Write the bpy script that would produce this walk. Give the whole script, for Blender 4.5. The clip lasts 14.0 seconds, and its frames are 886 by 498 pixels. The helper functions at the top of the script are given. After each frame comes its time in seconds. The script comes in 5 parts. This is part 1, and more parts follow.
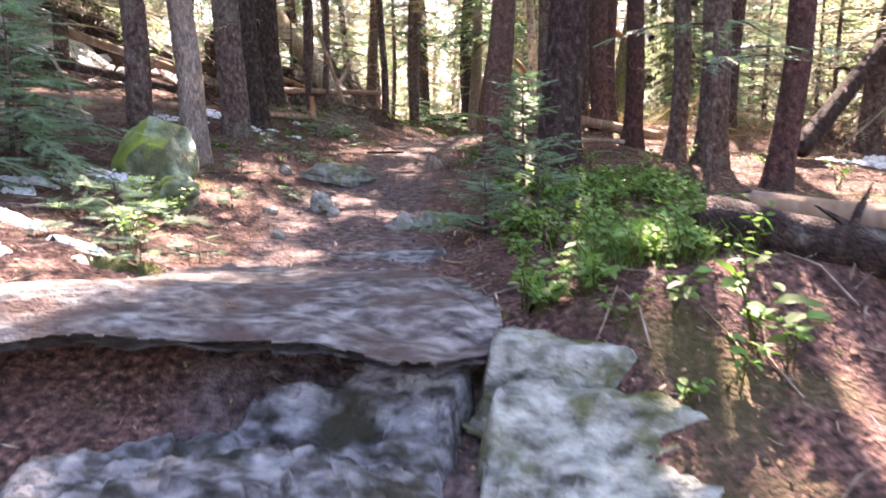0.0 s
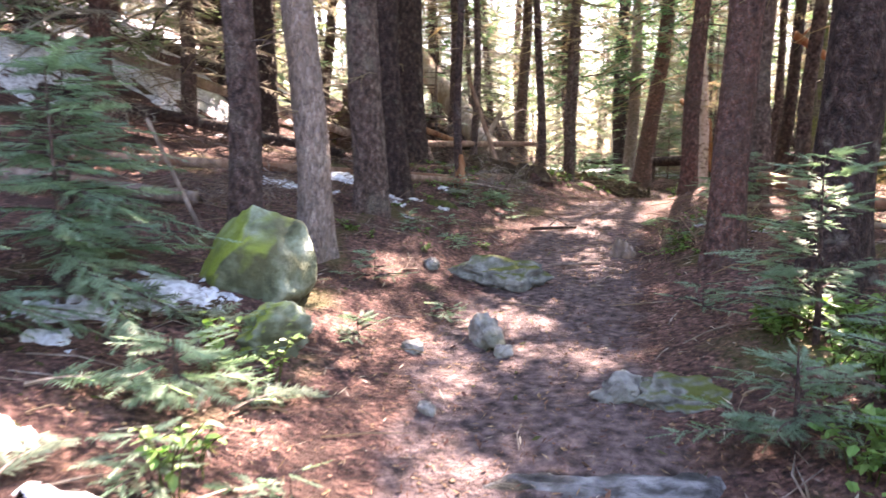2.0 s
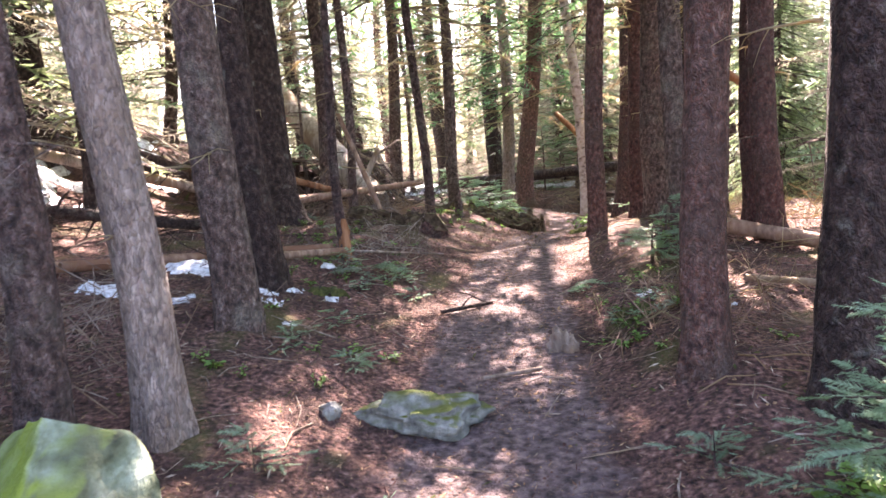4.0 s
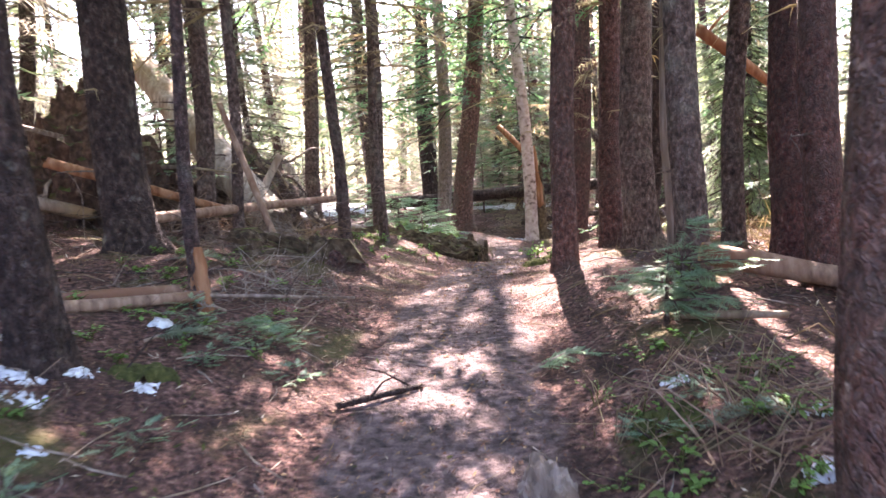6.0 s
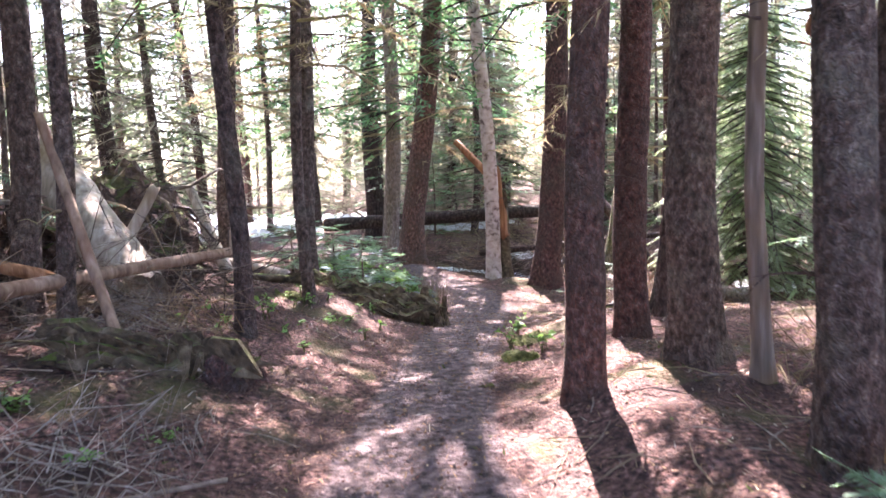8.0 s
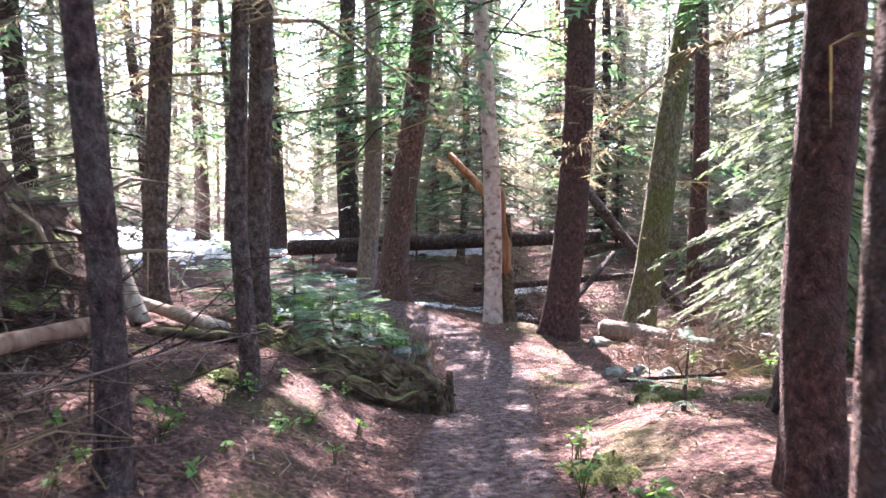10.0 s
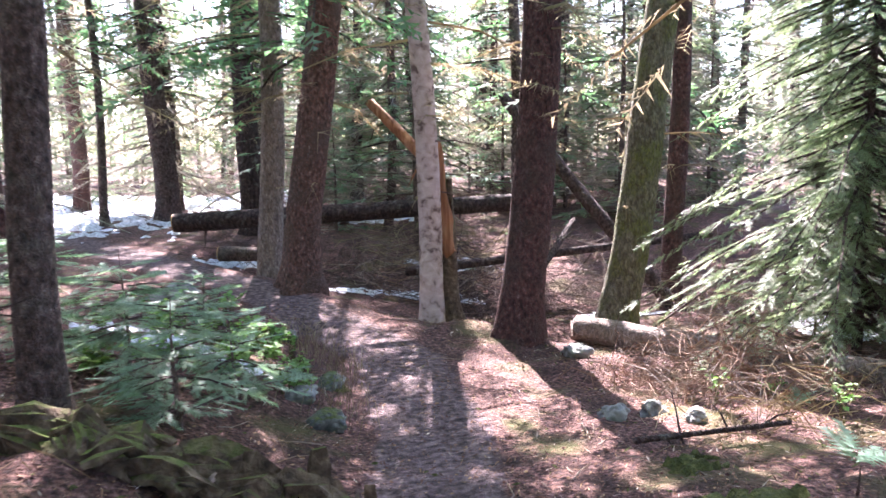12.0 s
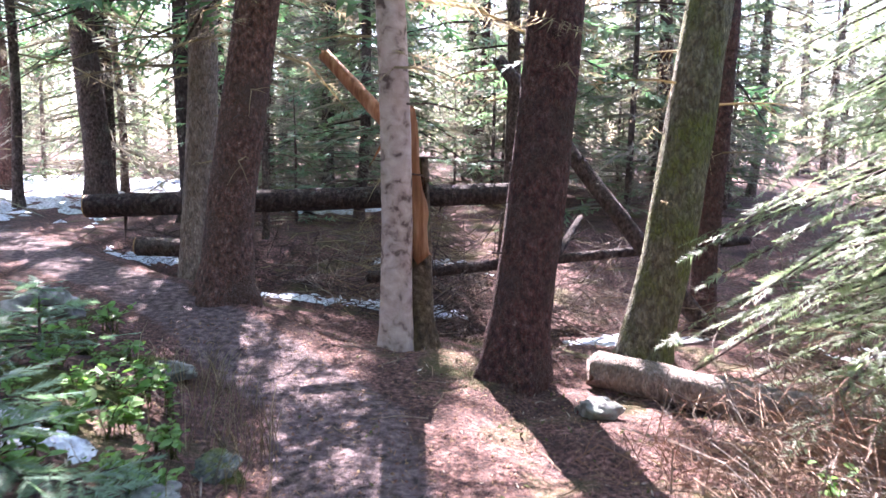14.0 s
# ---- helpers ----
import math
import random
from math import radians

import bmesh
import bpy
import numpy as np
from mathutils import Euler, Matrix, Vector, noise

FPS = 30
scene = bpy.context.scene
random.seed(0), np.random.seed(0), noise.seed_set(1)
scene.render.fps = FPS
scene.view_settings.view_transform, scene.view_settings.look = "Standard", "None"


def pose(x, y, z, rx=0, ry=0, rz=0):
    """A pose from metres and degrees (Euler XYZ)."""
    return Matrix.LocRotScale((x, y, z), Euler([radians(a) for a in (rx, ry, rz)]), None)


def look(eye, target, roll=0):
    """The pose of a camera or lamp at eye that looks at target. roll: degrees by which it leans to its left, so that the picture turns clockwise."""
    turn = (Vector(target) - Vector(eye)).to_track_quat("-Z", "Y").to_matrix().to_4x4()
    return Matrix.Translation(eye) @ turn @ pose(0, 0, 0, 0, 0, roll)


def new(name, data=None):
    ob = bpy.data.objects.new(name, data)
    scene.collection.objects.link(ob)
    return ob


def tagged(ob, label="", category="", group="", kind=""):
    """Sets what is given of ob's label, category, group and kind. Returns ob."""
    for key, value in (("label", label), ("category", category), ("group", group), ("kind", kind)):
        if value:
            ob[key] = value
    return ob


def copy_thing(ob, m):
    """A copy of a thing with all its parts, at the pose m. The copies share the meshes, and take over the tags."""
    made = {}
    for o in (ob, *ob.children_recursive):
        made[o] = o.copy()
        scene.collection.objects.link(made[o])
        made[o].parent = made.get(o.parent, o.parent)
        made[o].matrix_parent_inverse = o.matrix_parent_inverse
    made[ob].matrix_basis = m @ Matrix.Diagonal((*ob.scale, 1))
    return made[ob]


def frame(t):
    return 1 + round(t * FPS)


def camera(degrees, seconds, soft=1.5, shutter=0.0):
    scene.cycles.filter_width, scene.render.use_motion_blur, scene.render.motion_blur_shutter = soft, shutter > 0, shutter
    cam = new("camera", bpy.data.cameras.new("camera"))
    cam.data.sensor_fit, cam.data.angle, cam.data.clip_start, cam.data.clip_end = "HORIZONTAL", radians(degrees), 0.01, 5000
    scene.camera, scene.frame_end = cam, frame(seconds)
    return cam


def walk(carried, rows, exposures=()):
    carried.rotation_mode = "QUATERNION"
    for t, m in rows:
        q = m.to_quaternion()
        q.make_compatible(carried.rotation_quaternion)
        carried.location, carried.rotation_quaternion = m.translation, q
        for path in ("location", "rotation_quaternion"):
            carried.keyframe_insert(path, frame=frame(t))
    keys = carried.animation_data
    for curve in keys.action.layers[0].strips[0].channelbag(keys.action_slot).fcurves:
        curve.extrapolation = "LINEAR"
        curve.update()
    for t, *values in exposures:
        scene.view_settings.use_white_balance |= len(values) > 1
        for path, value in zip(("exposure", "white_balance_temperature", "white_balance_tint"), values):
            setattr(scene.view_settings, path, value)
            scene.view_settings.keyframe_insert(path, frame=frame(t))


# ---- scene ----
cam = camera(61.8, 14.0, soft=1.5, shutter=0.3)
METRES, EYE, TILT, LEAN, TURN = 16.0, 1.5, -10.0, 0.0, 0.0
ROWS = [
    (0.0, 0.0, 0.0, 0.0, -0.0, 0.0, -0.0),
    (0.5, -0.0042, 0.0277, 0.0096, 3.11, 1.9, -1.27),
    (1.0, -0.0108, 0.0558, 0.0135, 6.76, -0.26, -3.68),
    (1.5, -0.0176, 0.0883, 0.0269, 13.05, 0.26, -2.74),
    (2.0, -0.0317, 0.1187, 0.0404, 10.04, 2.56, -1.79),
    (2.5, -0.0382, 0.1414, 0.0503, 3.24, 1.71, -0.84),
    (3.0, -0.0463, 0.163, 0.0705, 3.76, -0.17, -0.05),
    (3.5, -0.0527, 0.1796, 0.0846, 2.39, 1.56, 2.29),
    (6.0, -0.0421, 0.3463, 0.1034, -4.44, 4.34, 4.15),
    (6.5, -0.0348, 0.3928, 0.1184, -7.31, 3.64, 1.94),
    (7.0, -0.0351, 0.4298, 0.1316, -6.72, 4.0, 2.95),
    (7.5, -0.0328, 0.4627, 0.1424, -8.36, 3.1, 3.9),
    (8.0, -0.0279, 0.4976, 0.1525, -8.77, 4.4, 3.34),
    (8.5, -0.0296, 0.5336, 0.1597, -8.77, 6.35, 2.64),
    (11.0, -0.0029, 0.73, 0.1988, -13.65, 3.73, 2.34),
    (11.5, 0.0091, 0.7692, 0.2065, -14.92, 2.55, 3.03),
    (12.0, 0.0171, 0.8065, 0.2137, -16.51, 1.82, 3.89),
    (12.5, 0.0277, 0.8383, 0.2175, -19.35, -0.48, 3.37),
    (13.0, 0.0362, 0.8715, 0.2197, -19.58, -1.03, 3.58),
    (13.5, 0.0471, 0.9022, 0.2205, -18.75, -0.49, 3.56),
    (14.0, 0.0642, 0.937, 0.2226, -17.77, 1.27, 2.14),
]
walk(cam, [(t, pose(0, 0, EYE, TILT, LEAN, TURN) @ pose(METRES * x, METRES * y, METRES * z, 90 + pitch, roll, yaw)) for t, x, y, z, yaw, pitch, roll in ROWS],
     exposures=[(0.0, 3.45, 7700, 31), (3.5, 3.65, 7400, 30), (6.0, 3.8, 6900, 31), (8.5, 3.7, 6300, 31), (11.0, 3.5, 6150, 30), (14.0, 3.45, 5950, 29)])

# ---- light ----
SUN_AZ, SUN_EL = 12.0, 46.0   # degrees right of straight ahead, degrees up
world = bpy.data.worlds.new("world")
scene.world = world
world.use_nodes = True
wn = world.node_tree
sky = wn.nodes.new("ShaderNodeTexSky")
sky.sky_type, sky.sun_disc = "NISHITA", False
sky.sun_elevation, sky.sun_rotation = radians(SUN_EL), radians(SUN_AZ)
wn.nodes["Background"].inputs["Strength"].default_value = 0.105
wn.links.new(sky.outputs[0], wn.nodes["Background"].inputs["Color"])
sun_data = bpy.data.lights.new("sun", "SUN")
sun_data.energy, sun_data.angle, sun_data.color = 5.0, radians(0.53), (1.0, 0.94, 0.86)
sun = new("sun", sun_data)
SUN_DIR = Vector((math.sin(radians(SUN_AZ)) * math.cos(radians(SUN_EL)), math.cos(radians(SUN_AZ)) * math.cos(radians(SUN_EL)), math.sin(radians(SUN_EL))))
sun.matrix_world = look((0, 0, 30), Vector((0, 0, 30)) - SUN_DIR)


# ---- materials ----
def mat(name, stops, scale=8.0, detail=6.0, rough=0.85, bump=0.3, bump_scale=40.0, stretch=(1, 1, 1), big=None, big_scale=1.2, big_range=(0.45, 0.65),
        spec=0.3, tilt_moss=None, moss_axis=(0, 0, 1), moss_range=(0.5, 0.8), per_object=0.0, per_island=0.0, metal=0.0, sheer=None, warp=0.0, bump_dist=0.01, flakes=0.0):
    """Layered noise material: fine stops, a second large-scale colour, moss on faces that look up, spread per object or island."""
    m = bpy.data.materials.new(name)
    m.use_nodes = True
    nt = m.node_tree
    N, L = nt.nodes, nt.links
    b = N["Principled BSDF"]
    b.inputs["Roughness"].default_value = rough
    b.inputs["Specular IOR Level"].default_value = spec
    b.inputs["Metallic"].default_value = metal
    tc = N.new("ShaderNodeTexCoord")
    mp = N.new("ShaderNodeMapping")
    mp.inputs["Scale"].default_value = stretch
    L.new(tc.outputs["Object"], mp.inputs["Vector"])
    n1 = N.new("ShaderNodeTexNoise")
    n1.inputs["Scale"].default_value, n1.inputs["Detail"].default_value = scale, detail
    n1.inputs["Distortion"].default_value = warp
    L.new(mp.outputs[0], n1.inputs["Vector"])
    ramp = N.new("ShaderNodeValToRGB")
    e = ramp.color_ramp.elements
    while len(e) < len(stops):
        e.new(0.5)
    for k, (p, c) in enumerate(stops):
        e[k].position, e[k].color = p, (*c, 1)
    L.new(n1.outputs["Fac"], ramp.inputs[0])
    col = ramp.outputs[0]

    def mix(fac, a, bcol, mode="MIX"):
        x = N.new("ShaderNodeMix")
        x.data_type, x.blend_type = "RGBA", mode
        if isinstance(fac, float):
            x.inputs[0].default_value = fac
        else:
            L.new(fac, x.inputs[0])
        L.new(a, x.inputs[6])
        if isinstance(bcol, tuple):
            x.inputs[7].default_value = (*bcol, 1)
        else:
            L.new(bcol, x.inputs[7])
        return x.outputs[2]

    def stretch_range(src, lo, hi, a=0.0, z=1.0):
        r = N.new("ShaderNodeMapRange")
        r.inputs[1].default_value, r.inputs[2].default_value, r.inputs[3].default_value, r.inputs[4].default_value = lo, hi, a, z
        L.new(src, r.inputs[0])
        return r.outputs[0]

    n2 = N.new("ShaderNodeTexNoise")
    n2.inputs["Scale"].default_value, n2.inputs["Detail"].default_value = big_scale, 5.0
    L.new(tc.outputs["Object"], n2.inputs["Vector"])
    if big:
        col = mix(stretch_range(n2.outputs["Fac"], *big_range), col, big)
    if tilt_moss:
        g = N.new("ShaderNodeNewGeometry")
        sx = N.new("ShaderNodeVectorMath")
        sx.operation = "DOT_PRODUCT"
        sx.inputs[1].default_value = moss_axis
        L.new(g.outputs["Normal"], sx.inputs[0])
        ad = N.new("ShaderNodeMath")
        ad.operation = "MULTIPLY_ADD"
        ad.inputs[1].default_value = 1.6
        L.new(n2.outputs["Fac"], ad.inputs[0])
        L.new(sx.outputs["Value"], ad.inputs[2])
        col = mix(stretch_range(ad.outputs[0], moss_range[0] + 0.8, moss_range[1] + 0.8), col, tilt_moss)
    flake = None
    if flakes:
        # scales of bark or stone: a tone of their own for each, dark between them
        vo = N.new("ShaderNodeTexVoronoi")
        vo.inputs["Scale"].default_value = flakes
        vw = N.new("ShaderNodeMix")
        vw.data_type = "VECTOR"
        vw.inputs[0].default_value = 0.06
        L.new(mp.outputs[0], vw.inputs[4])
        L.new(n1.outputs["Color"], vw.inputs[5])
        L.new(vw.outputs[1], vo.inputs["Vector"])
        sp = N.new("ShaderNodeSeparateColor")
        L.new(vo.outputs["Color"], sp.inputs[0])
        hf = N.new("ShaderNodeHueSaturation")
        L.new(stretch_range(sp.outputs[0], 0, 1, 0.72, 1.3), hf.inputs["Value"])
        L.new(stretch_range(sp.outputs[1], 0, 1, 0.7, 1.1), hf.inputs["Saturation"])
        L.new(col, hf.inputs["Color"])
        col = mix(stretch_range(vo.outputs["Distance"], 0.5, 1.2), hf.outputs[0], (0.05, 0.034, 0.03))
        flake = vo.outputs["Distance"]
    if per_object or per_island:
        if per_object:
            oi = N.new("ShaderNodeObjectInfo")
            rnd, amount = oi.outputs["Random"], per_object
        else:
            gi = N.new("ShaderNodeNewGeometry")
            rnd, amount = gi.outputs["Random Per Island"], per_island
        hv = N.new("ShaderNodeHueSaturation")
        L.new(stretch_range(rnd, 0, 1, 1 - amount, 1 + amount), hv.inputs["Value"])
        L.new(stretch_range(rnd, 0, 1, 0.5 - 0.05 * amount, 0.5 + 0.05 * amount), hv.inputs["Hue"])
        L.new(col, hv.inputs["Color"])
        col = hv.outputs[0]
    L.new(col, b.inputs["Base Color"])
    if bump:
        n3 = N.new("ShaderNodeTexNoise")
        n3.inputs["Scale"].default_value, n3.inputs["Detail"].default_value = bump_scale, 6.0
        L.new(mp.outputs[0], n3.inputs["Vector"])
        bp = N.new("ShaderNodeBump")
        bp.inputs["Strength"].default_value, bp.inputs["Distance"].default_value = bump, bump_dist
        if flake is None:
            L.new(n3.outputs["Fac"], bp.inputs["Height"])
        else:
            hs = N.new("ShaderNodeMath")
            hs.operation = "SUBTRACT"
            L.new(n3.outputs["Fac"], hs.inputs[0])
            L.new(flake, hs.inputs[1])
            L.new(hs.outputs[0], bp.inputs["Height"])
        L.new(bp.outputs[0], b.inputs["Normal"])
    if sheer:
        tr = N.new("ShaderNodeBsdfTranslucent")
        tint = mix(1.0, col, sheer, "MULTIPLY")
        L.new(tint, tr.inputs["Color"])
        ms = N.new("ShaderNodeMixShader")
        ms.inputs[0].default_value = 0.5
        L.new(b.outputs[0], ms.inputs[1])
        L.new(tr.outputs[0], ms.inputs[2])
        L.new(ms.outputs[0], N["Material Output"].inputs["Surface"])
    return m


def ground_material():
    """Needle litter, trodden soil where the trail runs, and mossy patches off it."""
    m = mat("forest_soil", [(0.3, (0.014, 0.009, 0.008)), (0.46, (0.085, 0.043, 0.037)), (0.6, (0.195, 0.1, 0.082)), (0.76, (0.38, 0.24, 0.2))], scale=30, detail=10,
            rough=0.95, bump=1.0, bump_scale=48, big=(0.045, 0.024, 0.02), big_scale=2.6, big_range=(0.45, 0.72), bump_dist=0.04)
    N, L = m.node_tree.nodes, m.node_tree.links
    b = N["Principled BSDF"]
    soil = b.inputs["Base Color"].links[0].from_socket
    tc = N.new("ShaderNodeTexCoord")
    n = N.new("ShaderNodeTexNoise")
    n.inputs["Scale"].default_value, n.inputs["Detail"].default_value = 17.0, 15.0
    L.new(tc.outputs["Object"], n.inputs["Vector"])
    r = N.new("ShaderNodeValToRGB")
    for k, (p, c) in enumerate([(0.3, (0.03, 0.021, 0.021)), (0.5, (0.12, 0.083, 0.082)), (0.76, (0.28, 0.205, 0.2))]):
        if k > 1:
            r.color_ramp.elements.new(p)
    for k, (p, c) in enumerate([(0.3, (0.03, 0.021, 0.021)), (0.5, (0.12, 0.083, 0.082)), (0.76, (0.28, 0.205, 0.2))]):
        r.color_ramp.elements[k].position, r.color_ramp.elements[k].color = p, (*c, 1)
    L.new(n.outputs["Fac"], r.inputs[0])
    at = N.new("ShaderNodeAttribute")
    at.attribute_name = "worn"
    edge = N.new("ShaderNodeTexNoise")
    edge.inputs["Scale"].default_value, edge.inputs["Detail"].default_value = 5.0, 6.0
    L.new(tc.outputs["Object"], edge.inputs["Vector"])
    add = N.new("ShaderNodeMath")
    add.operation = "ADD"
    L.new(at.outputs["Fac"], add.inputs[0])
    L.new(edge.outputs["Fac"], add.inputs[1])
    rng = N.new("ShaderNodeMapRange")
    rng.inputs[1].default_value, rng.inputs[2].default_value = 0.85, 1.15
    L.new(add.outputs[0], rng.inputs[0])
    x = N.new("ShaderNodeMix")
    x.data_type = "RGBA"
    L.new(rng.outputs[0], x.inputs[0])
    L.new(soil, x.inputs[6])
    L.new(r.outputs[0], x.inputs[7])
    # thin moss off the trail
    mossn = N.new("ShaderNodeTexNoise")
    mossn.inputs["Scale"].default_value, mossn.inputs["Detail"].default_value = 1.6, 8.0
    L.new(tc.outputs["Object"], mossn.inputs["Vector"])
    sub = N.new("ShaderNodeMath")
    sub.operation = "SUBTRACT"
    L.new(mossn.outputs["Fac"], sub.inputs[0])
    L.new(at.outputs["Fac"], sub.inputs[1])
    mr = N.new("ShaderNodeMapRange")
    mr.inputs[1].default_value, mr.inputs[2].default_value, mr.inputs[4].default_value = 0.54, 0.68, 0.75
    L.new(sub.outputs[0], mr.inputs[0])
    y = N.new("ShaderNodeMix")
    y.data_type = "RGBA"
    L.new(mr.outputs[0], y.inputs[0])
    L.new(x.outputs[2], y.inputs[6])
    y.inputs[7].default_value = (0.085, 0.085, 0.028, 1)
    L.new(y.outputs[2], b.inputs["Base Color"])
    return m


SOIL = ground_material()
STONE = mat("grey_granite", [(0.3, (0.05, 0.045, 0.04)), (0.45, (0.17, 0.17, 0.155)), (0.57, (0.29, 0.29, 0.27)), (0.72, (0.48, 0.47, 0.43))], scale=9, detail=10,
            rough=0.85, bump=0.8, bump_scale=26, big=(0.1, 0.11, 0.07), big_scale=2.2, big_range=(0.52, 0.7), bump_dist=0.02)
DARK_MOSS_STONE = mat("dark_mossy_granite", [(0.25, (0.05, 0.05, 0.045)), (0.5, (0.17, 0.18, 0.16)), (0.75, (0.34, 0.36, 0.33))], scale=14, detail=9, rough=0.95,
                      bump=0.9, bump_scale=34, tilt_moss=(0.085, 0.1, 0.025), moss_range=(0.5, 0.95), big_scale=4.0, bump_dist=0.02)
BARK = mat("spruce_bark", [(0.3, (0.03, 0.019, 0.017)), (0.48, (0.11, 0.07, 0.06)), (0.62, (0.185, 0.125, 0.108)), (0.8, (0.36, 0.29, 0.25))], scale=26, detail=8,
           rough=0.9, bump=1.0, bump_scale=32, stretch=(1, 1, 0.7), big=(0.2, 0.185, 0.15), big_scale=4.0, big_range=(0.52, 0.8), per_object=0.3, bump_dist=0.02, flakes=85)
RED_BARK = mat("red_spruce_bark", [(0.3, (0.035, 0.015, 0.014)), (0.48, (0.115, 0.05, 0.043)), (0.64, (0.19, 0.093, 0.077)), (0.8, (0.4, 0.29, 0.25))], scale=24, detail=8,
               rough=0.9, bump=1.0, bump_scale=30, stretch=(1, 1, 0.7), big=(0.1, 0.06, 0.05), big_scale=3.0, per_object=0.25, bump_dist=0.02, flakes=80)
DARK_BARK = mat("dark_bark", [(0.3, (0.018, 0.011, 0.01)), (0.5, (0.06, 0.036, 0.031)), (0.75, (0.14, 0.095, 0.082))], scale=22, detail=8,
                rough=0.9, bump=1.0, bump_scale=30, stretch=(1, 1, 0.65), big=(0.2, 0.19, 0.16), big_scale=7.0, big_range=(0.6, 0.74), per_object=0.12, bump_dist=0.03, flakes=72)
PALE_WOOD = mat("bleached_wood", [(0.25, (0.14, 0.11, 0.09)), (0.5, (0.31, 0.26, 0.22)), (0.75, (0.5, 0.45, 0.4))], scale=20, detail=8, rough=0.85,
                bump=0.7, bump_scale=30, stretch=(1, 1, 0.12), big=(0.22, 0.14, 0.08), big_scale=1.2, per_object=0.15, bump_dist=0.015)
GREY_WOOD = mat("weathered_wood", [(0.25, (0.07, 0.052, 0.044)), (0.5, (0.2, 0.155, 0.13)), (0.75, (0.38, 0.32, 0.28))], scale=20, detail=8, rough=0.85,
                bump=0.7, bump_scale=30, stretch=(1, 1, 0.12), big=(0.22, 0.14, 0.08), big_scale=1.2, per_object=0.15, bump_dist=0.015)
PEELED_WOOD = mat("peeled_wood", [(0.25, (0.09, 0.055, 0.04)), (0.5, (0.27, 0.175, 0.125)), (0.75, (0.42, 0.31, 0.24))], scale=20, detail=8, rough=0.85,
                  bump=0.7, bump_scale=30, stretch=(1, 1, 0.2), big=(0.2, 0.1, 0.06), big_scale=1.4, bump_dist=0.015)
ORANGE_WOOD = mat("split_orange_wood", [(0.25, (0.1, 0.04, 0.02)), (0.5, (0.28, 0.13, 0.065)), (0.75, (0.46, 0.27, 0.16))], scale=18, detail=7, rough=0.85,
                  bump=0.8, bump_scale=25, stretch=(1, 1, 0.12), big=(0.25, 0.1, 0.045), bump_dist=0.02)
MOSSY_BARK = mat("mossy_bark", [(0.25, (0.07, 0.06, 0.04)), (0.5, (0.17, 0.15, 0.1)), (0.75, (0.3, 0.28, 0.19))], scale=24, detail=8, rough=0.95, bump=1.0, bump_scale=34,
                 stretch=(1, 1, 0.5), big=(0.14, 0.15, 0.05), big_scale=3.0, big_range=(0.42, 0.6), bump_dist=0.02, flakes=55)
GREY_BARK = mat("grey_tan_bark", [(0.25, (0.12, 0.09, 0.08)), (0.5, (0.24, 0.19, 0.165)), (0.75, (0.38, 0.32, 0.28))], scale=26, detail=8, rough=0.9, bump=0.8, bump_scale=34,
                stretch=(1, 1, 0.45), big=(0.2, 0.15, 0.12), big_scale=1.6, bump_dist=0.015, flakes=66)
BIRCH = mat("pale_bark", [(0.34, (0.13, 0.09, 0.08)), (0.46, (0.42, 0.33, 0.3)), (0.7, (0.58, 0.49, 0.46))], scale=9, detail=8, rough=0.8, bump=0.6, bump_scale=24,
            stretch=(1, 1, 1.1), bump_dist=0.015, warp=0.5)
NEEDLE = mat("spruce_needles", [(0.3, (0.055, 0.12, 0.055)), (0.6, (0.11, 0.21, 0.1)), (0.8, (0.16, 0.28, 0.13))], scale=3.0, detail=3, rough=0.6, bump=0, per_island=0.35,
             sheer=(1.5, 1.55, 1.3), spec=0.4)
FRESH_NEEDLE = mat("young_fir_needles", [(0.3, (0.11, 0.19, 0.13)), (0.6, (0.2, 0.31, 0.22)), (0.8, (0.29, 0.4, 0.3))], scale=3.0, detail=3, rough=0.55, bump=0, per_island=0.35,
                   sheer=(1.5, 1.55, 1.1), spec=0.4)
DRY_TWIG = mat("dry_twigs", [(0.3, (0.17, 0.13, 0.085)), (0.6, (0.31, 0.26, 0.17)), (0.8, (0.44, 0.39, 0.27))], scale=4.0, detail=3, rough=0.9, bump=0, per_island=0.4,
               sheer=(1.4, 1.38, 1.3))
LEAF = mat("bright_leaf", [(0.3, (0.12, 0.24, 0.07)), (0.6, (0.21, 0.36, 0.11)), (0.8, (0.31, 0.46, 0.16))], scale=6.0, detail=3, rough=0.5, bump=0, per_island=0.35,
           sheer=(1.0, 1.1, 0.6), spec=0.45)
SNOW = mat("old_snow", [(0.3, (0.22, 0.21, 0.22)), (0.45, (0.55, 0.57, 0.62)), (0.6, (0.78, 0.81, 0.86)), (0.8, (0.88, 0.9, 0.93))], scale=22, detail=6, rough=0.7, bump=0.6, bump_scale=30, bump_dist=0.02)
MOSS = mat("moss", [(0.3, (0.035, 0.04, 0.012)), (0.6, (0.09, 0.098, 0.028)), (0.8, (0.17, 0.17, 0.055))], scale=30, detail=8, rough=1.0, bump=1.0, bump_scale=80, bump_dist=0.02)


